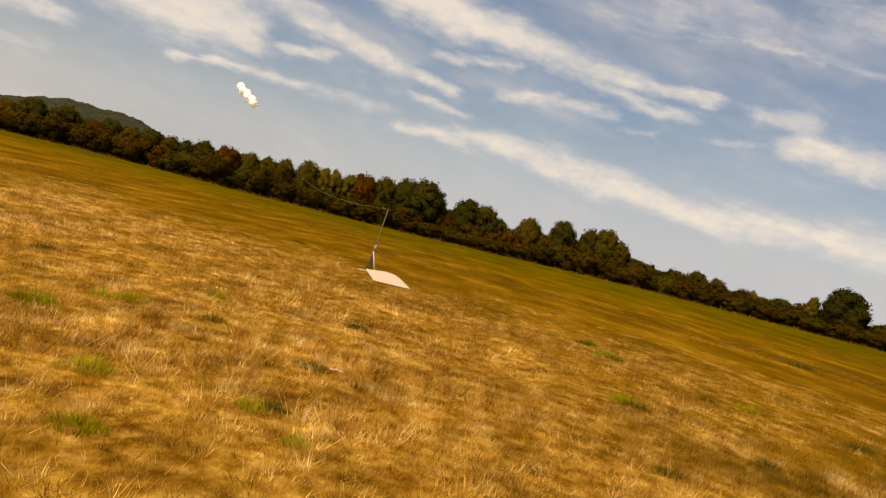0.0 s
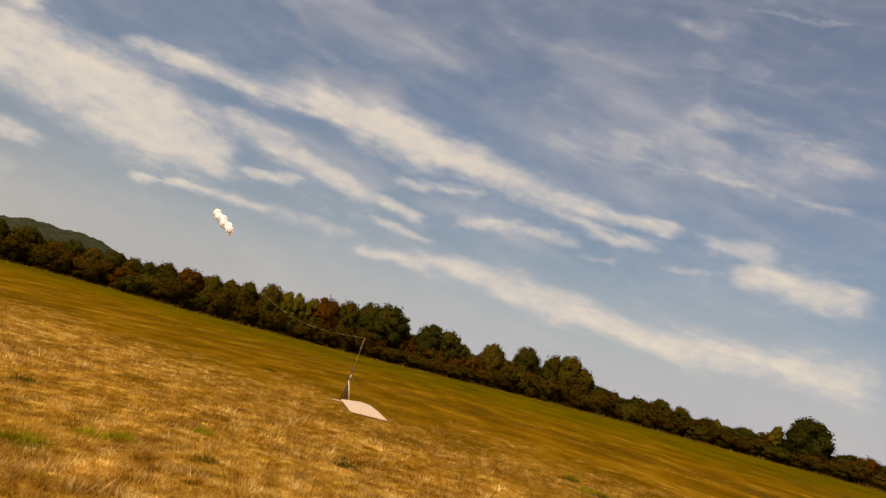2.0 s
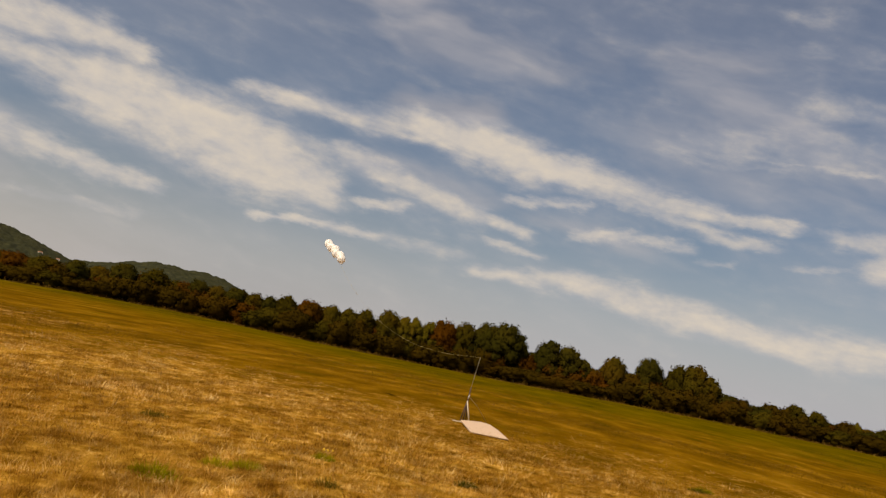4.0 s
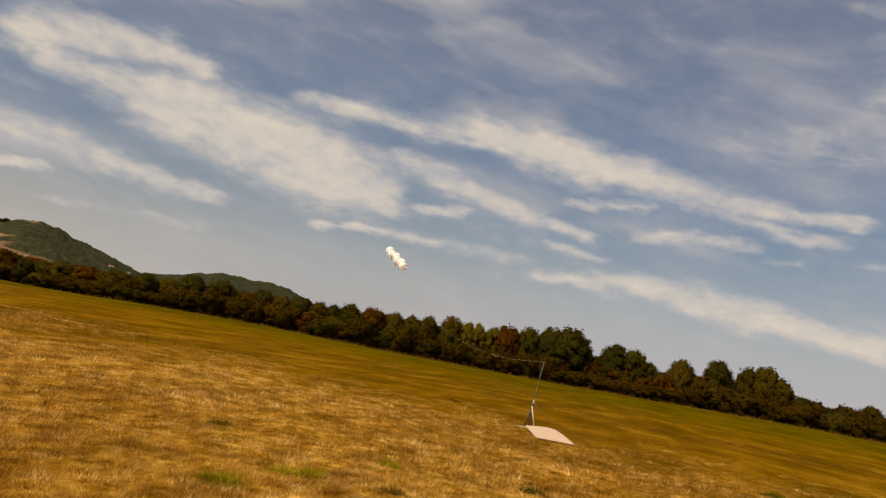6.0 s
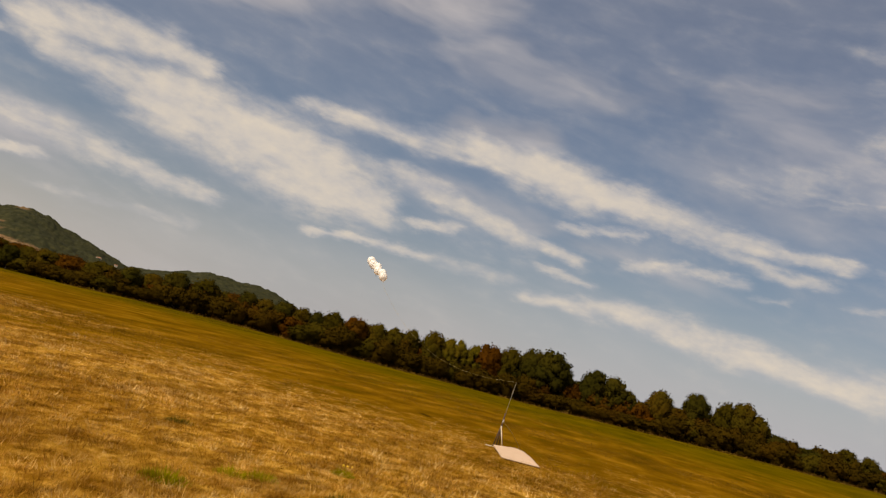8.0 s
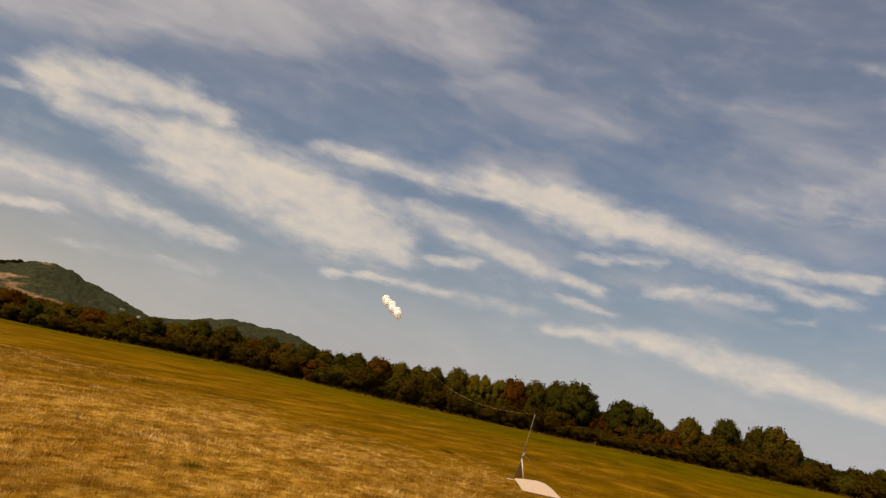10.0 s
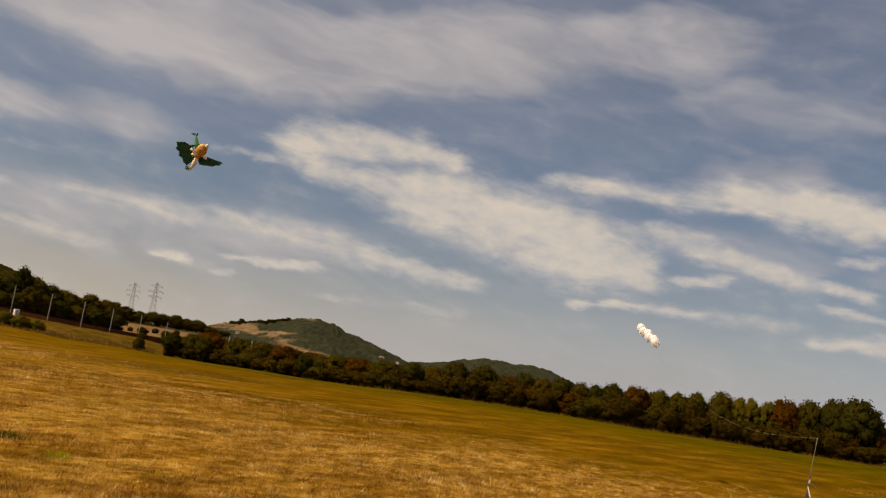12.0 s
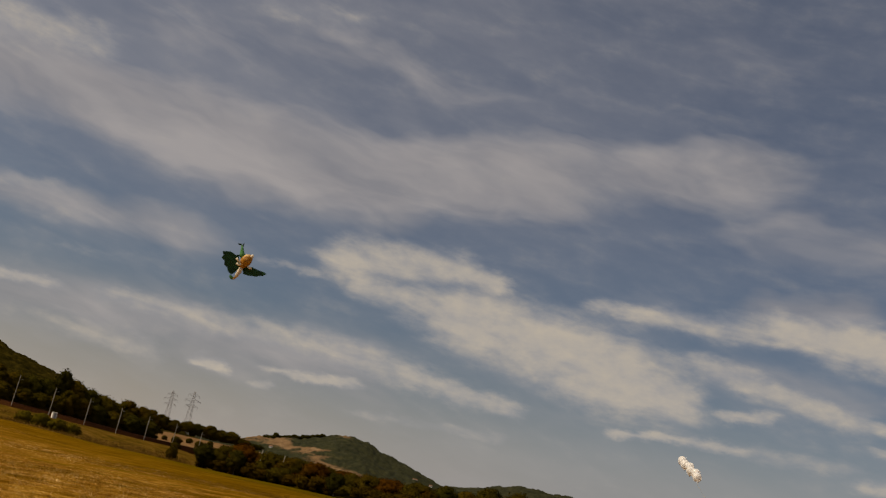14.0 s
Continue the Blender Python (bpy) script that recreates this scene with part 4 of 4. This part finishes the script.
def make_railway():
    ob = thing("railway", "rust-brown ballasted railway track on a low bank", "railway", kind="structure")
    bm = bmesh.new()
    pts = [line_point(a_, 0.55) for a_ in np.arange(-66, -41.5, 0.5)]
    rows = []
    for p in pts:
        out_ = Vector((p.x, p.y, 0)).normalized()
        rows.append([bm.verts.new(p + out_ * o + Vector((0, 0, h))) for o, h in ((-7.0, -3.4), (-3.4, -0.1), (3.4, -0.1), (5.5, -2.2))])
    for a_, b_ in zip(rows, rows[1:]):
        for k in range(3):
            bm.faces.new((a_[k], a_[k + 1], b_[k + 1], b_[k]))
    part("ballast_bed", bm, BALLAST, ob, smooth=False)
    for o in (-2.2, -0.75, 1.0, 2.45):
        bm = bmesh.new()
        tube(bm, [p + Vector((p.x, p.y, 0)).normalized() * o + Vector((0, 0, 0.02)) for p in pts], 0.09, 6)
        part("rail", bm, RAIL, ob)


make_railway()


def make_post(p, tall):
    ob = thing("catenary_post", "pale concrete post beside the railway track", "post", "railway posts", p)
    bm = bmesh.new()
    box(bm, (0.17, 0.17, tall), pose(0, 0, tall / 2), 0.04)
    shaft = part("shaft", bm, CONCRETE, ob, smooth=False)
    bm = bmesh.new()
    tube(bm, [(0, 0, tall * 0.86), (0.4, 0.9, tall * 0.9)], 0.04, 5)
    part("bracket", bm, STEEL, shaft)


for az_, top_ in ((-57.3, 2.75), (-55.1, 2.5), (-53.05, 2.24), (-51.05, 2.02), (-49.1, 1.87), (-47.3, 1.75), (-45.7, 1.62), (-44.1, 1.52), (-42.6, 1.38), (-38.9, 1.12), (-37.55, 1.04)):
    # the last two stand off the track, nearer and shorter, to fit the camera's view
    p_ = line_point(az_, -0.6) * 0.985 if az_ < -40 else polar(az_, float(edge_r(az_)) + 2.4)
    p_.z = float(land(np.float64(p_.x), np.float64(p_.y))) - 0.2
    make_post(p_, rise(Vector((p_.x, p_.y)).length, top_) - p_.z)


def make_hut(azimuth, r, wide, tall, label):
    x, y, _ = polar(azimuth, r)
    ob = thing("hut", label, "hut", at=(x, y, float(land(np.float64(x), np.float64(y))) - 0.2))
    ob.rotation_euler = (0, 0, radians(-azimuth + 15))
    bm = bmesh.new()
    box(bm, (wide, 1.2, tall), pose(0, 0, tall / 2), 0.03)
    part("wall", bm, PLASTER, ob, smooth=False)
    bm = bmesh.new()
    box(bm, (wide + 0.15, 1.4, 0.1), pose(0, 0, tall + 0.08, 8), 0.03)
    part("roof", bm, CONCRETE, ob, smooth=False)
    bm = bmesh.new()
    box(bm, (0.6, 0.06, 1.3), pose(wide * 0.1, -0.62, 0.8), 0.01)
    part("door", bm, STEEL, ob, smooth=False)


make_hut(-50.75, 276, 1.15, 1.6, "small white hut beside the railway track")


def on_hill(azimuth, up):
    """The distance at which the near slope of the hill shows at that height, in degrees."""
    crest = 1.6 + 1800 * math.tan(radians(float(np.interp(azimuth, HILL_AZ, HILL_EL))))
    for r in range(1390, 1800, 4):
        if -4 + (crest + 4) * (1 - (1800 - r) / 420) ** 0.8 > rise(r, up):
            break
    return r


def make_house(azimuth, up, wide, label="white house with a clay tile roof on the hillside"):
    r = on_hill(azimuth, up)
    x, y, _ = polar(azimuth, r)
    ob = thing("house", label, "house", "houses on the hill", (x, y, rise(r, up)))
    ob.rotation_euler = (0, 0, radians(-azimuth + random.uniform(-25, 25)))
    bm = bmesh.new()
    box(bm, (wide, 6, 3.4), pose(0, 0, 0.5), 0.05)
    part("wall", bm, PLASTER, ob, smooth=False)
    bm = bmesh.new()
    a_ = [bm.verts.new(v) for v in ((-wide / 2 - .5, -3.5, 2.2), (wide / 2 + .5, -3.5, 2.2), (wide / 2 + .5, 3.5, 2.2), (-wide / 2 - .5, 3.5, 2.2), (-wide / 2 - .5, 0, 3.2), (wide / 2 + .5, 0, 3.2))]
    for f in ((0, 1, 5, 4), (2, 3, 4, 5), (0, 4, 3), (1, 2, 5), (0, 3, 2, 1)):
        bm.faces.new([a_[i] for i in f])
    part("roof", bm, ROOF_TILE, ob, smooth=False)
    for o in (-0.3, 0.05, 0.32):
        bm = bmesh.new()
        box(bm, (1.0, 0.1, 1.2), pose(o * wide, -3.03, 1.0))
        part("window", bm, WINDOW_DARK, ob, smooth=False)


# a row of dark trees along the shoulder of the hill
az_ = -38.95
while az_ < -35.5:
    crest_ = float(np.interp(az_, HILL_AZ, HILL_EL))
    up_ = crest_ - random.uniform(0.04, 0.10)
    r_ = on_hill(az_, up_)
    ob_ = plant(random.choice(DARK), *polar(az_, r_)[:2], random.uniform(11.0, 16.0) * (0.7 if az_ > -38.2 else 1.0), random.uniform(14.0, 20.0), "trees on the hill shoulder", "dark tree on the shoulder of the far hill")
    ob_.location.z = rise(r_, up_) - 3.0
    az_ += 0.27
make_house(-29.75, 1.22, 7)
make_house(-28.75, 1.05, 5)
make_house(-38.55, 1.36, 6)
make_house(-40.65, 1.20, 7, "small house with a red clay roof among trees")


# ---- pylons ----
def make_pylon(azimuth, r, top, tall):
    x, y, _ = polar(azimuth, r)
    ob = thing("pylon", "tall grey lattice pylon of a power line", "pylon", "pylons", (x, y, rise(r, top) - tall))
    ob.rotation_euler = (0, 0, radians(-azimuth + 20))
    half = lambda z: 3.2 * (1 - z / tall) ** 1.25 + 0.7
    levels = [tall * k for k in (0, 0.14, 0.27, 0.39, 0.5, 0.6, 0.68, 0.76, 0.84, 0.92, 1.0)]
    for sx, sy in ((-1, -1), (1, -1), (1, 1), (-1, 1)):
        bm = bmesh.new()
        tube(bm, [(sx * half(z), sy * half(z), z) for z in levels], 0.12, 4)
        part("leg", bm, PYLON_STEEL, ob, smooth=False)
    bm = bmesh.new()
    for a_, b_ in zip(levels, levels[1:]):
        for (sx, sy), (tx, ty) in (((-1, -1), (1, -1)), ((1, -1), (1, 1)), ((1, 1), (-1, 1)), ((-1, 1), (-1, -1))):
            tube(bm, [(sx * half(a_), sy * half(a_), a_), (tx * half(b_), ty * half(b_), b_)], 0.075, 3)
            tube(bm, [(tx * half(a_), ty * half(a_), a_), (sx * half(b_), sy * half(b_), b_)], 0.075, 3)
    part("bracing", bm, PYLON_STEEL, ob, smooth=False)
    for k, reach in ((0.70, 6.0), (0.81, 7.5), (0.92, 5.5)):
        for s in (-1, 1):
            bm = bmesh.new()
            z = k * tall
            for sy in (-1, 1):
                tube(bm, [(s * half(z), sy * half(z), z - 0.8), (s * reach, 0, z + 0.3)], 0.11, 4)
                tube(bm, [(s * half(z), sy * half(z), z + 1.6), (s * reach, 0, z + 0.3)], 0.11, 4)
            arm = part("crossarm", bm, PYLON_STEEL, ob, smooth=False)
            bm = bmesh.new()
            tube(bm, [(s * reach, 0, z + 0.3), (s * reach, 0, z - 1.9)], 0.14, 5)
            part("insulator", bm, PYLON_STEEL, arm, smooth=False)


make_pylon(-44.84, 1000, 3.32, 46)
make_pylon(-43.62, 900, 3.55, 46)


# ---- launching stand, board, cord, balloons ----
def make_board():
    ob = thing("board", "pale pink hardboard sheet lying on dry grass", "board", at=(-0.49, 22.05, 0.03))
    # slight tilt and outline are shaped to fit the camera's view
    ob.rotation_euler = (radians(1.5), 0, 0)
    bm = bmesh.new()
    slab(bm, ((0, 0), (-0.89, -0.05), (-1.33, 2.45), (-0.84, 3.15), (-0.58, 2.90), (-0.31, 1.75)), 0.022)
    sheet = part("sheet", bm, BOARD, ob, smooth=False)
    bm = bmesh.new()
    tube(bm, [(-0.005, -0.012, 0.011), (-0.885, -0.062, 0.011)], 0.012, 6)
    part("worn_edge", bm, BOARD_EDGE, sheet)
    return ob


make_board()
STAND = Vector((-1.80, 25.2, 0.0))


def make_stand():
    ob = thing("launching_stand", "small wooden tripod stand with a thin upright rod", "stand", at=STAND)
    for pts, r, mat, name, label in (
            (((0, 0, -0.03), (0.01, 0, 0.45), (0.04, 0, 0.95)), 0.019, DARK_WOOD, "post", "dark weathered wooden post"),
            (((-0.10, 0.15, -0.03), (0.0, 0.02, 0.55)), 0.015, DARK_WOOD, "leg", ""),
            (((0.06, 0.35, -0.03), (0.02, 0.02, 0.62)), 0.014, DARK_WOOD, "leg", ""),
            (((0.185, -0.06, 0.0), (0.01, -0.03, 0.60)), 0.015, PALE_WOOD, "brace", "white painted wooden brace"),
            (((0.025, 0, 0.62), (0.06, 0, 1.15), (0.125, 0, 1.80)), 0.006, ROD, "rod", "thin glass-fibre rod"),
            (((0.06, 0, 0.70), (0.3, 0.4, 0.48), (0.60, 1.1, 0.05)), 0.005, CORD, "guy_line", "thin pale guy line")):
        bm = bmesh.new()
        tube(bm, pts, r, 8)
        part(name, bm, mat, ob, label)
    bm = bmesh.new()
    tube(bm, [(0.02, -0.01, 0.66), (0.03, -0.005, 0.72), (0.04, 0, 0.77)], [0.017, 0.021, 0.016], 10)
    part("tape_wrap", bm, TAPE, ob, "white tape wrapped round the joint")
    bm = bmesh.new()
    box(bm, (0.26, 0.08, 0.025), pose(-0.15, 0.05, 0.015, 0, 0, 10), 0.006)
    part("foot_plank", bm, PALE_WOOD, ob, "short white plank")
    bm = bmesh.new()
    box(bm, (0.16, 0.12, 0.05), pose(0.19, -0.10, 0.06, 0, 0, 20), 0.008)
    part("block", bm, PALE_WOOD, ob)
    return ob


make_stand()
LOW = polar(-12.98, 30.0, rise(30.0, 4.52))          # lowest balloon
HIGH = polar(-14.25, 30.0, rise(30.0, 5.38))


def make_cord():
    a_ = STAND + Vector((0.125, 0, 1.80))
    b_ = LOW + Vector((0, -0.66, -0.18))
    bm = bmesh.new()
    pts = []
    for i in range(41):
        k = i / 40
        p = a_.lerp(b_, k)
        p.z = a_.z - 0.60 * k + (b_.z - a_.z + 0.60) * k ** 2.5
        pts.append(p)
    tube(bm, pts, 0.0018, 6)
    ob = thing("tether_line", "slack pale cord from the rod to the balloons", "tether", at=(0, 0, 0))
    part("cord", bm, CORD, ob)


make_cord()


def make_balloon():
    ob = thing("balloon", "white round latex balloon in a floating bunch", "balloon", "balloons")
    bm = bmesh.new()
    bmesh.ops.create_uvsphere(bm, u_segments=28, v_segments=18, radius=0.134)
    for v in bm.verts:
        if v.co.z < 0:
            v.co.z *= 1.18
            v.co.xy *= 1 - 0.10 * (v.co.z / 0.17) ** 2
    skin = part("skin", bm, LATEX, ob)
    bm = bmesh.new()
    tube(bm, [(0, 0, -0.166), (0, 0, -0.178), (0.002, 0, -0.190)], [0.016, 0.006, 0.014], 10)
    part("knot", bm, LATEX, skin)
    return ob


first = make_balloon()
side = Vector((math.cos(radians(-13)), math.sin(radians(13)), 0))
spots = [HIGH.lerp(LOW, k) + side * o + Vector((0, dy, dz)) for k, o, dy, dz in
         ((0.0, 0.0, 0.10, 0.0), (0.22, -0.02, -0.05, -0.01), (0.42, 0.03, -0.20, 0.02), (0.62, -0.02, -0.36, -0.01), (0.82, 0.03, -0.50, 0.02), (1.0, 0.0, -0.66, -0.01))]
first.location = spots[0]
for i, s in enumerate(spots[1:]):
    copy_thing(first, Matrix.Translation(s) @ pose(0, 0, 0, random.uniform(-25, 25), random.uniform(-25, 25), random.uniform(0, 360)))


# ---- the flying model ----
def make_flyer():
    r = 26.0
    up = 11.7
    p = polar(-42.4, r * math.cos(radians(up)), 1.5 + r * math.sin(radians(up)))
    ob = thing("model_flyer", "green-winged foam model flyer with a golden body in the air", "model aircraft", at=p)
    # turned and leaned to fit the camera's view: local x and y span the wings, belly and z face the camera
    ob.matrix_world = Matrix.Translation(p) @ pose(0, 0, 0, 0, 0, 36) @ pose(0, 0, 0, 103) @ pose(0, 0, 0, 0, 0, 12.5)
    left = ((-0.16, 0.20), (-0.37, 0.34), (-0.58, 0.35), (-0.56, 0.24), (-0.61, 0.17), (-0.53, 0.09), (-0.54, -0.02), (-0.46, -0.09), (-0.44, -0.20), (-0.35, -0.29), (-0.26, -0.23), (-0.10, -0.08))
    right = ((-0.06, -0.06), (0.06, -0.06), (0.20, -0.08), (0.40, -0.17), (0.53, -0.21), (0.61, -0.27), (0.54, -0.29), (0.50, -0.325), (0.40, -0.315), (0.33, -0.345), (0.20, -0.32), (0.08, -0.31), (-0.04, -0.27))
    for edge in (left, right):
        bm = bmesh.new()
        slab(bm, edge, 0.022)
        bmesh.ops.bevel(bm, geom=list(bm.edges), offset=0.005, segments=1, affect="EDGES")
        for v in bm.verts:
            v.co.z += 0.20 * Vector((v.co.x, v.co.y + 0.1)).length ** 1.5 - 0.03
        part("wing", bm, FOAM_GREEN, ob, "dark green scalloped foam wing", smooth=False)

    def blob(name, mat, label, size, at, turn, ribs=0):
        bm = bmesh.new()
        bmesh.ops.create_uvsphere(bm, u_segments=22, v_segments=14, radius=1.0)
        for v in bm.verts:
            k = 1 + 0.07 * math.cos(ribs * v.co.y) if ribs else 1
            v.co = Vector((v.co.x * size[0] * k, v.co.y * size[1], v.co.z * size[2] * k))
        bmesh.ops.transform(bm, matrix=pose(*at, 0, 0, turn), verts=bm.verts)
        return part(name, bm, mat, ob, label)

    body = blob("body", FOAM_GOLD, "golden brown ribbed foam body", (0.145, 0.20, 0.10), (0.05, 0.09, 0.08), -38, 11)
    blob("rump", FOAM_CREAM, "cream foam rump", (0.05, 0.07, 0.05), (0.20, 0.20, 0.09), -38)
    blob("chest", FOAM_GOLD, "golden foam chest", (0.075, 0.10, 0.07), (-0.05, -0.04, 0.10), -20)
    bm = bmesh.new()
    tube(bm, [(-0.06, -0.08, 0.09), (-0.12, -0.19, 0.10), (-0.20, -0.31, 0.08), (-0.29, -0.41, 0.05)], [0.055, 0.062, 0.05, 0.025], 10)
    part("neck", bm, FOAM_CREAM, ob, "cream foam neck")
    blob("head", FOAM_LIME, "light green foam head", (0.045, 0.075, 0.045), (-0.35, -0.36, 0.03), 35)
    for pts in (((-0.08, 0.05, 0.12), (-0.17, 0.10, 0.15), (-0.20, 0.16, 0.14)), ((0.10, -0.06, 0.12), (0.15, -0.12, 0.16), (0.20, -0.11, 0.15)),
                ((-0.08, 0.0, 0.14), (-0.15, -0.02, 0.18), (-0.19, 0.02, 0.17))):
        bm = bmesh.new()
        tube(bm, pts, [0.030, 0.026, 0.034], 8)
        part("foot", bm, FOAM_CREAM, body)
    bm = bmesh.new()
    tube(bm, [(-0.02, 0.16, 0.03), (-0.07, 0.28, 0.02), (-0.07, 0.42, 0.0), (-0.08, 0.52, 0.0)], [0.085, 0.065, 0.038, 0.02], 9)
    tail = part("tail", bm, FOAM_LIME, ob, "light green foam tail")
    for pts in (((-0.08, 0.50), (-0.17, 0.53), (-0.19, 0.565), (-0.08, 0.555)), ((-0.08, 0.49), (-0.03, 0.57), (-0.005, 0.56), (-0.04, 0.47)), ((-0.10, 0.26), (-0.22, 0.25), (-0.20, 0.21), (-0.10, 0.20))):
        bm = bmesh.new()
        slab(bm, pts, 0.018)
        part("tail_fin", bm, FOAM_GREEN, tail, smooth=False)


make_flyer()


# ---- grass and small growth ----
def make_grass(name, label, r0, r1, per_m2, tall, wide, seed, bunch=14, mat=BLADE, az0=-66, az1=38):
    g = np.random.default_rng(seed)
    a0, a1 = radians(az0), radians(az1)
    k = int(per_m2 * (r1 * r1 - r0 * r0) * (a1 - a0) / 2)
    clumps = max(k // bunch, 1)
    ca, cr = g.uniform(a0, a1, clumps), np.sqrt(g.uniform(r0 * r0, r1 * r1, clumps))
    lean = g.normal(0, 0.16, (clumps, 2)) + (0.05, -0.04)
    grow = g.uniform(0.3, 1.0, clumps) + 0.6 * (g.uniform(size=clumps) < 0.15)
    i = g.integers(0, clumps, k)
    dx, dy = g.normal(0, 0.055 + 0.004 * r0, (2, k))
    x, y = cr[i] * np.sin(ca[i]) + dx, cr[i] * np.cos(ca[i]) + dy
    z = land(x, y) - 0.03
    splay = 0.42 / (0.055 + 0.004 * r0)
    turn = g.uniform(0, 2 * np.pi, k)
    h = tall * grow[i] * g.uniform(0.4, 1.3, k)
    tip = np.stack([x + h * (lean[i, 0] + splay * dx + g.normal(0, 0.3, k)), y + h * (lean[i, 1] + splay * dy + g.normal(0, 0.3, k)), z + h], 1)
    half = np.stack([np.cos(turn), np.sin(turn), np.zeros(k)], 1) * (wide * g.uniform(0.5, 1.4, k))[:, None] / 2
    base = np.stack([x, y, z], 1)
    return tagged(new(name, tri_mesh(name, np.stack([base - half, base + half, tip], 1), 3, mat)), label, "grass", kind="stuff")


make_grass("grass", "long dry golden grass blades of the meadow", 0.7, 11.0, 4600, 0.082, 0.0072, 21, 36)
make_grass("grass", "dry straw-coloured grass of the meadow", 11.0, 24.0, 1050, 0.074, 0.0115, 22, 13)
make_grass("grass", "dry yellow grass farther out on the meadow", 24.0, 46.0, 260, 0.058, 0.022, 23, 5)
make_grass("grass", "bleached tufts that stand out of the mown meadow", 1.0, 13.0, 430, 0.092, 0.0078, 28, 34, PALE_BLADE)
make_grass("grass", "bleached tufts farther out on the mown meadow", 13.0, 32.0, 100, 0.095, 0.016, 29, 18, PALE_BLADE)
make_grass("grass", "scattered bleached tufts far out on the meadow", 32.0, 75.0, 14, 0.075, 0.035, 30, 8, PALE_BLADE)
make_grass("grass", "sparse green and straw grass tufts far out on the meadow", 46.0, 150.0, 9, 0.06, 0.05, 24, 3)
make_grass("grass", "tall brown grass along the foot of the hedge", 146.0, 149.5, 14, 0.55, 0.07, 26, 10, TAWNY, -31, 32)
make_grass("grass", "tall brown grass on the bank below the railway", 206.0, 262.0, 3.5, 0.65, 0.14, 27, 30, TAWNY, -64, -43)


def tuft_mesh(seed, count, spread, tall, mat):
    g = np.random.default_rng(seed)
    turn, off = g.uniform(0, 2 * np.pi, count), spread * np.sqrt(g.uniform(0, 1, count))
    base = np.stack([off * np.cos(turn), off * np.sin(turn), np.full(count, -0.03)], 1)
    h = tall * g.uniform(0.4, 1.1, count) * (1.15 - off / spread)
    tip = base + np.stack([h * (0.5 * np.cos(turn) + g.normal(0, 0.3, count)), h * (0.5 * np.sin(turn) + g.normal(0, 0.3, count)), h + 0.03], 1)
    side_ = g.uniform(0, 2 * np.pi, count)
    half = np.stack([np.cos(side_), np.sin(side_), np.zeros(count)], 1) * (0.005 + 0.005 * g.uniform(size=(count, 1)))
    return tri_mesh("leaves", np.stack([base - half, base + half, tip], 1), 3, mat)


HERB = [tuft_mesh(s, 400, 0.27, 0.16, TUFT) for s in (31, 32, 33)]
WEED = [tuft_mesh(s, 300, 0.27, 0.14, TUFT_DARK) for s in (34, 35, 36)]


def make_herb(x, y, scale, flowers=0, dark=False):
    ob = thing("weed_tuft", "dark olive weed tuft in the dry meadow" if dark else "small green grass tuft in the dry meadow" if not flowers else "weed tuft with yellow flowers in dry grass", "plant", "weed tufts",
               (x, y, float(land(np.float64(x), np.float64(y)))))
    ob.scale = (scale, scale, 0.6 + 0.4 * scale)
    ob.rotation_euler = (0, 0, random.uniform(0, 6.283))
    o = new("leaves", random.choice(WEED if dark else HERB))
    o.parent = ob
    for i in range(flowers):
        bm = bmesh.new()
        bmesh.ops.create_uvsphere(bm, u_segments=7, v_segments=5, radius=0.016, matrix=Matrix.Translation((random.uniform(-.15, .15), random.uniform(-.15, .15), 0.11 + random.uniform(0, .04))))
        part("flower", bm, PETAL, ob)


for x_, y_, s_, f_ in ((-3.43, 8.5, 0.95, 0), (-3.25, 9.72, 0.75, 0), (-3.02, 10.0, 0.75, 0), (-2.64, 12.05, 0.6, 7), (-0.51, 5.85, 0.4, 5), (3.58, 17.78, 1.2, 0),
                       (3.56, 19.7, 0.8, 0), (2.81, 12.0, 0.8, 0), (-2.1, 6.44, 0.8, 0), (-1.6, 5.06, 0.7, 0), (-0.95, 6.5, 0.5, 0), (5.27, 14.5, 0.9, 0), (-9.4, 8.9, 0.8, 0)):
    make_herb(x_, y_, s_, f_)
for x_, y_, s_ in ((-2.13, 10.0, 0.7), (-0.79, 8.68, 0.65), (-0.82, 6.64, 0.6), (-0.82, 12.6, 0.7), (3.45, 19.5, 1.1), (3.7, 17.5, 1.0), (2.9, 11.7, 0.8), (4.61, 14.5, 0.7),
                   (13.6, 33.5, 2.4), (2.4, 7.86, 0.8), (3.87, 9.62, 0.8), (6.5, 13.2, 1.0), (-5.18, 12.6, 0.9), (-11.2, 9.55, 1.5), (-10.8, 7.85, 0.7)):
    make_herb(x_, y_, s_ * 0.9, 0, True)


def make_stick(x, y):
    ob = thing("stick", "short pale wooden stick lying in dry grass", "stick", at=(x, y, 0.09))
    bm = bmesh.new()
    tube(bm, [(-0.06, 0.01, 0), (0.0, 0, 0.012), (0.06, -0.01, 0.0)], [0.009, 0.007, 0.009], 8)
    part("wood", bm, BOARD_EDGE, ob)


make_stick(-0.57, 8.35)
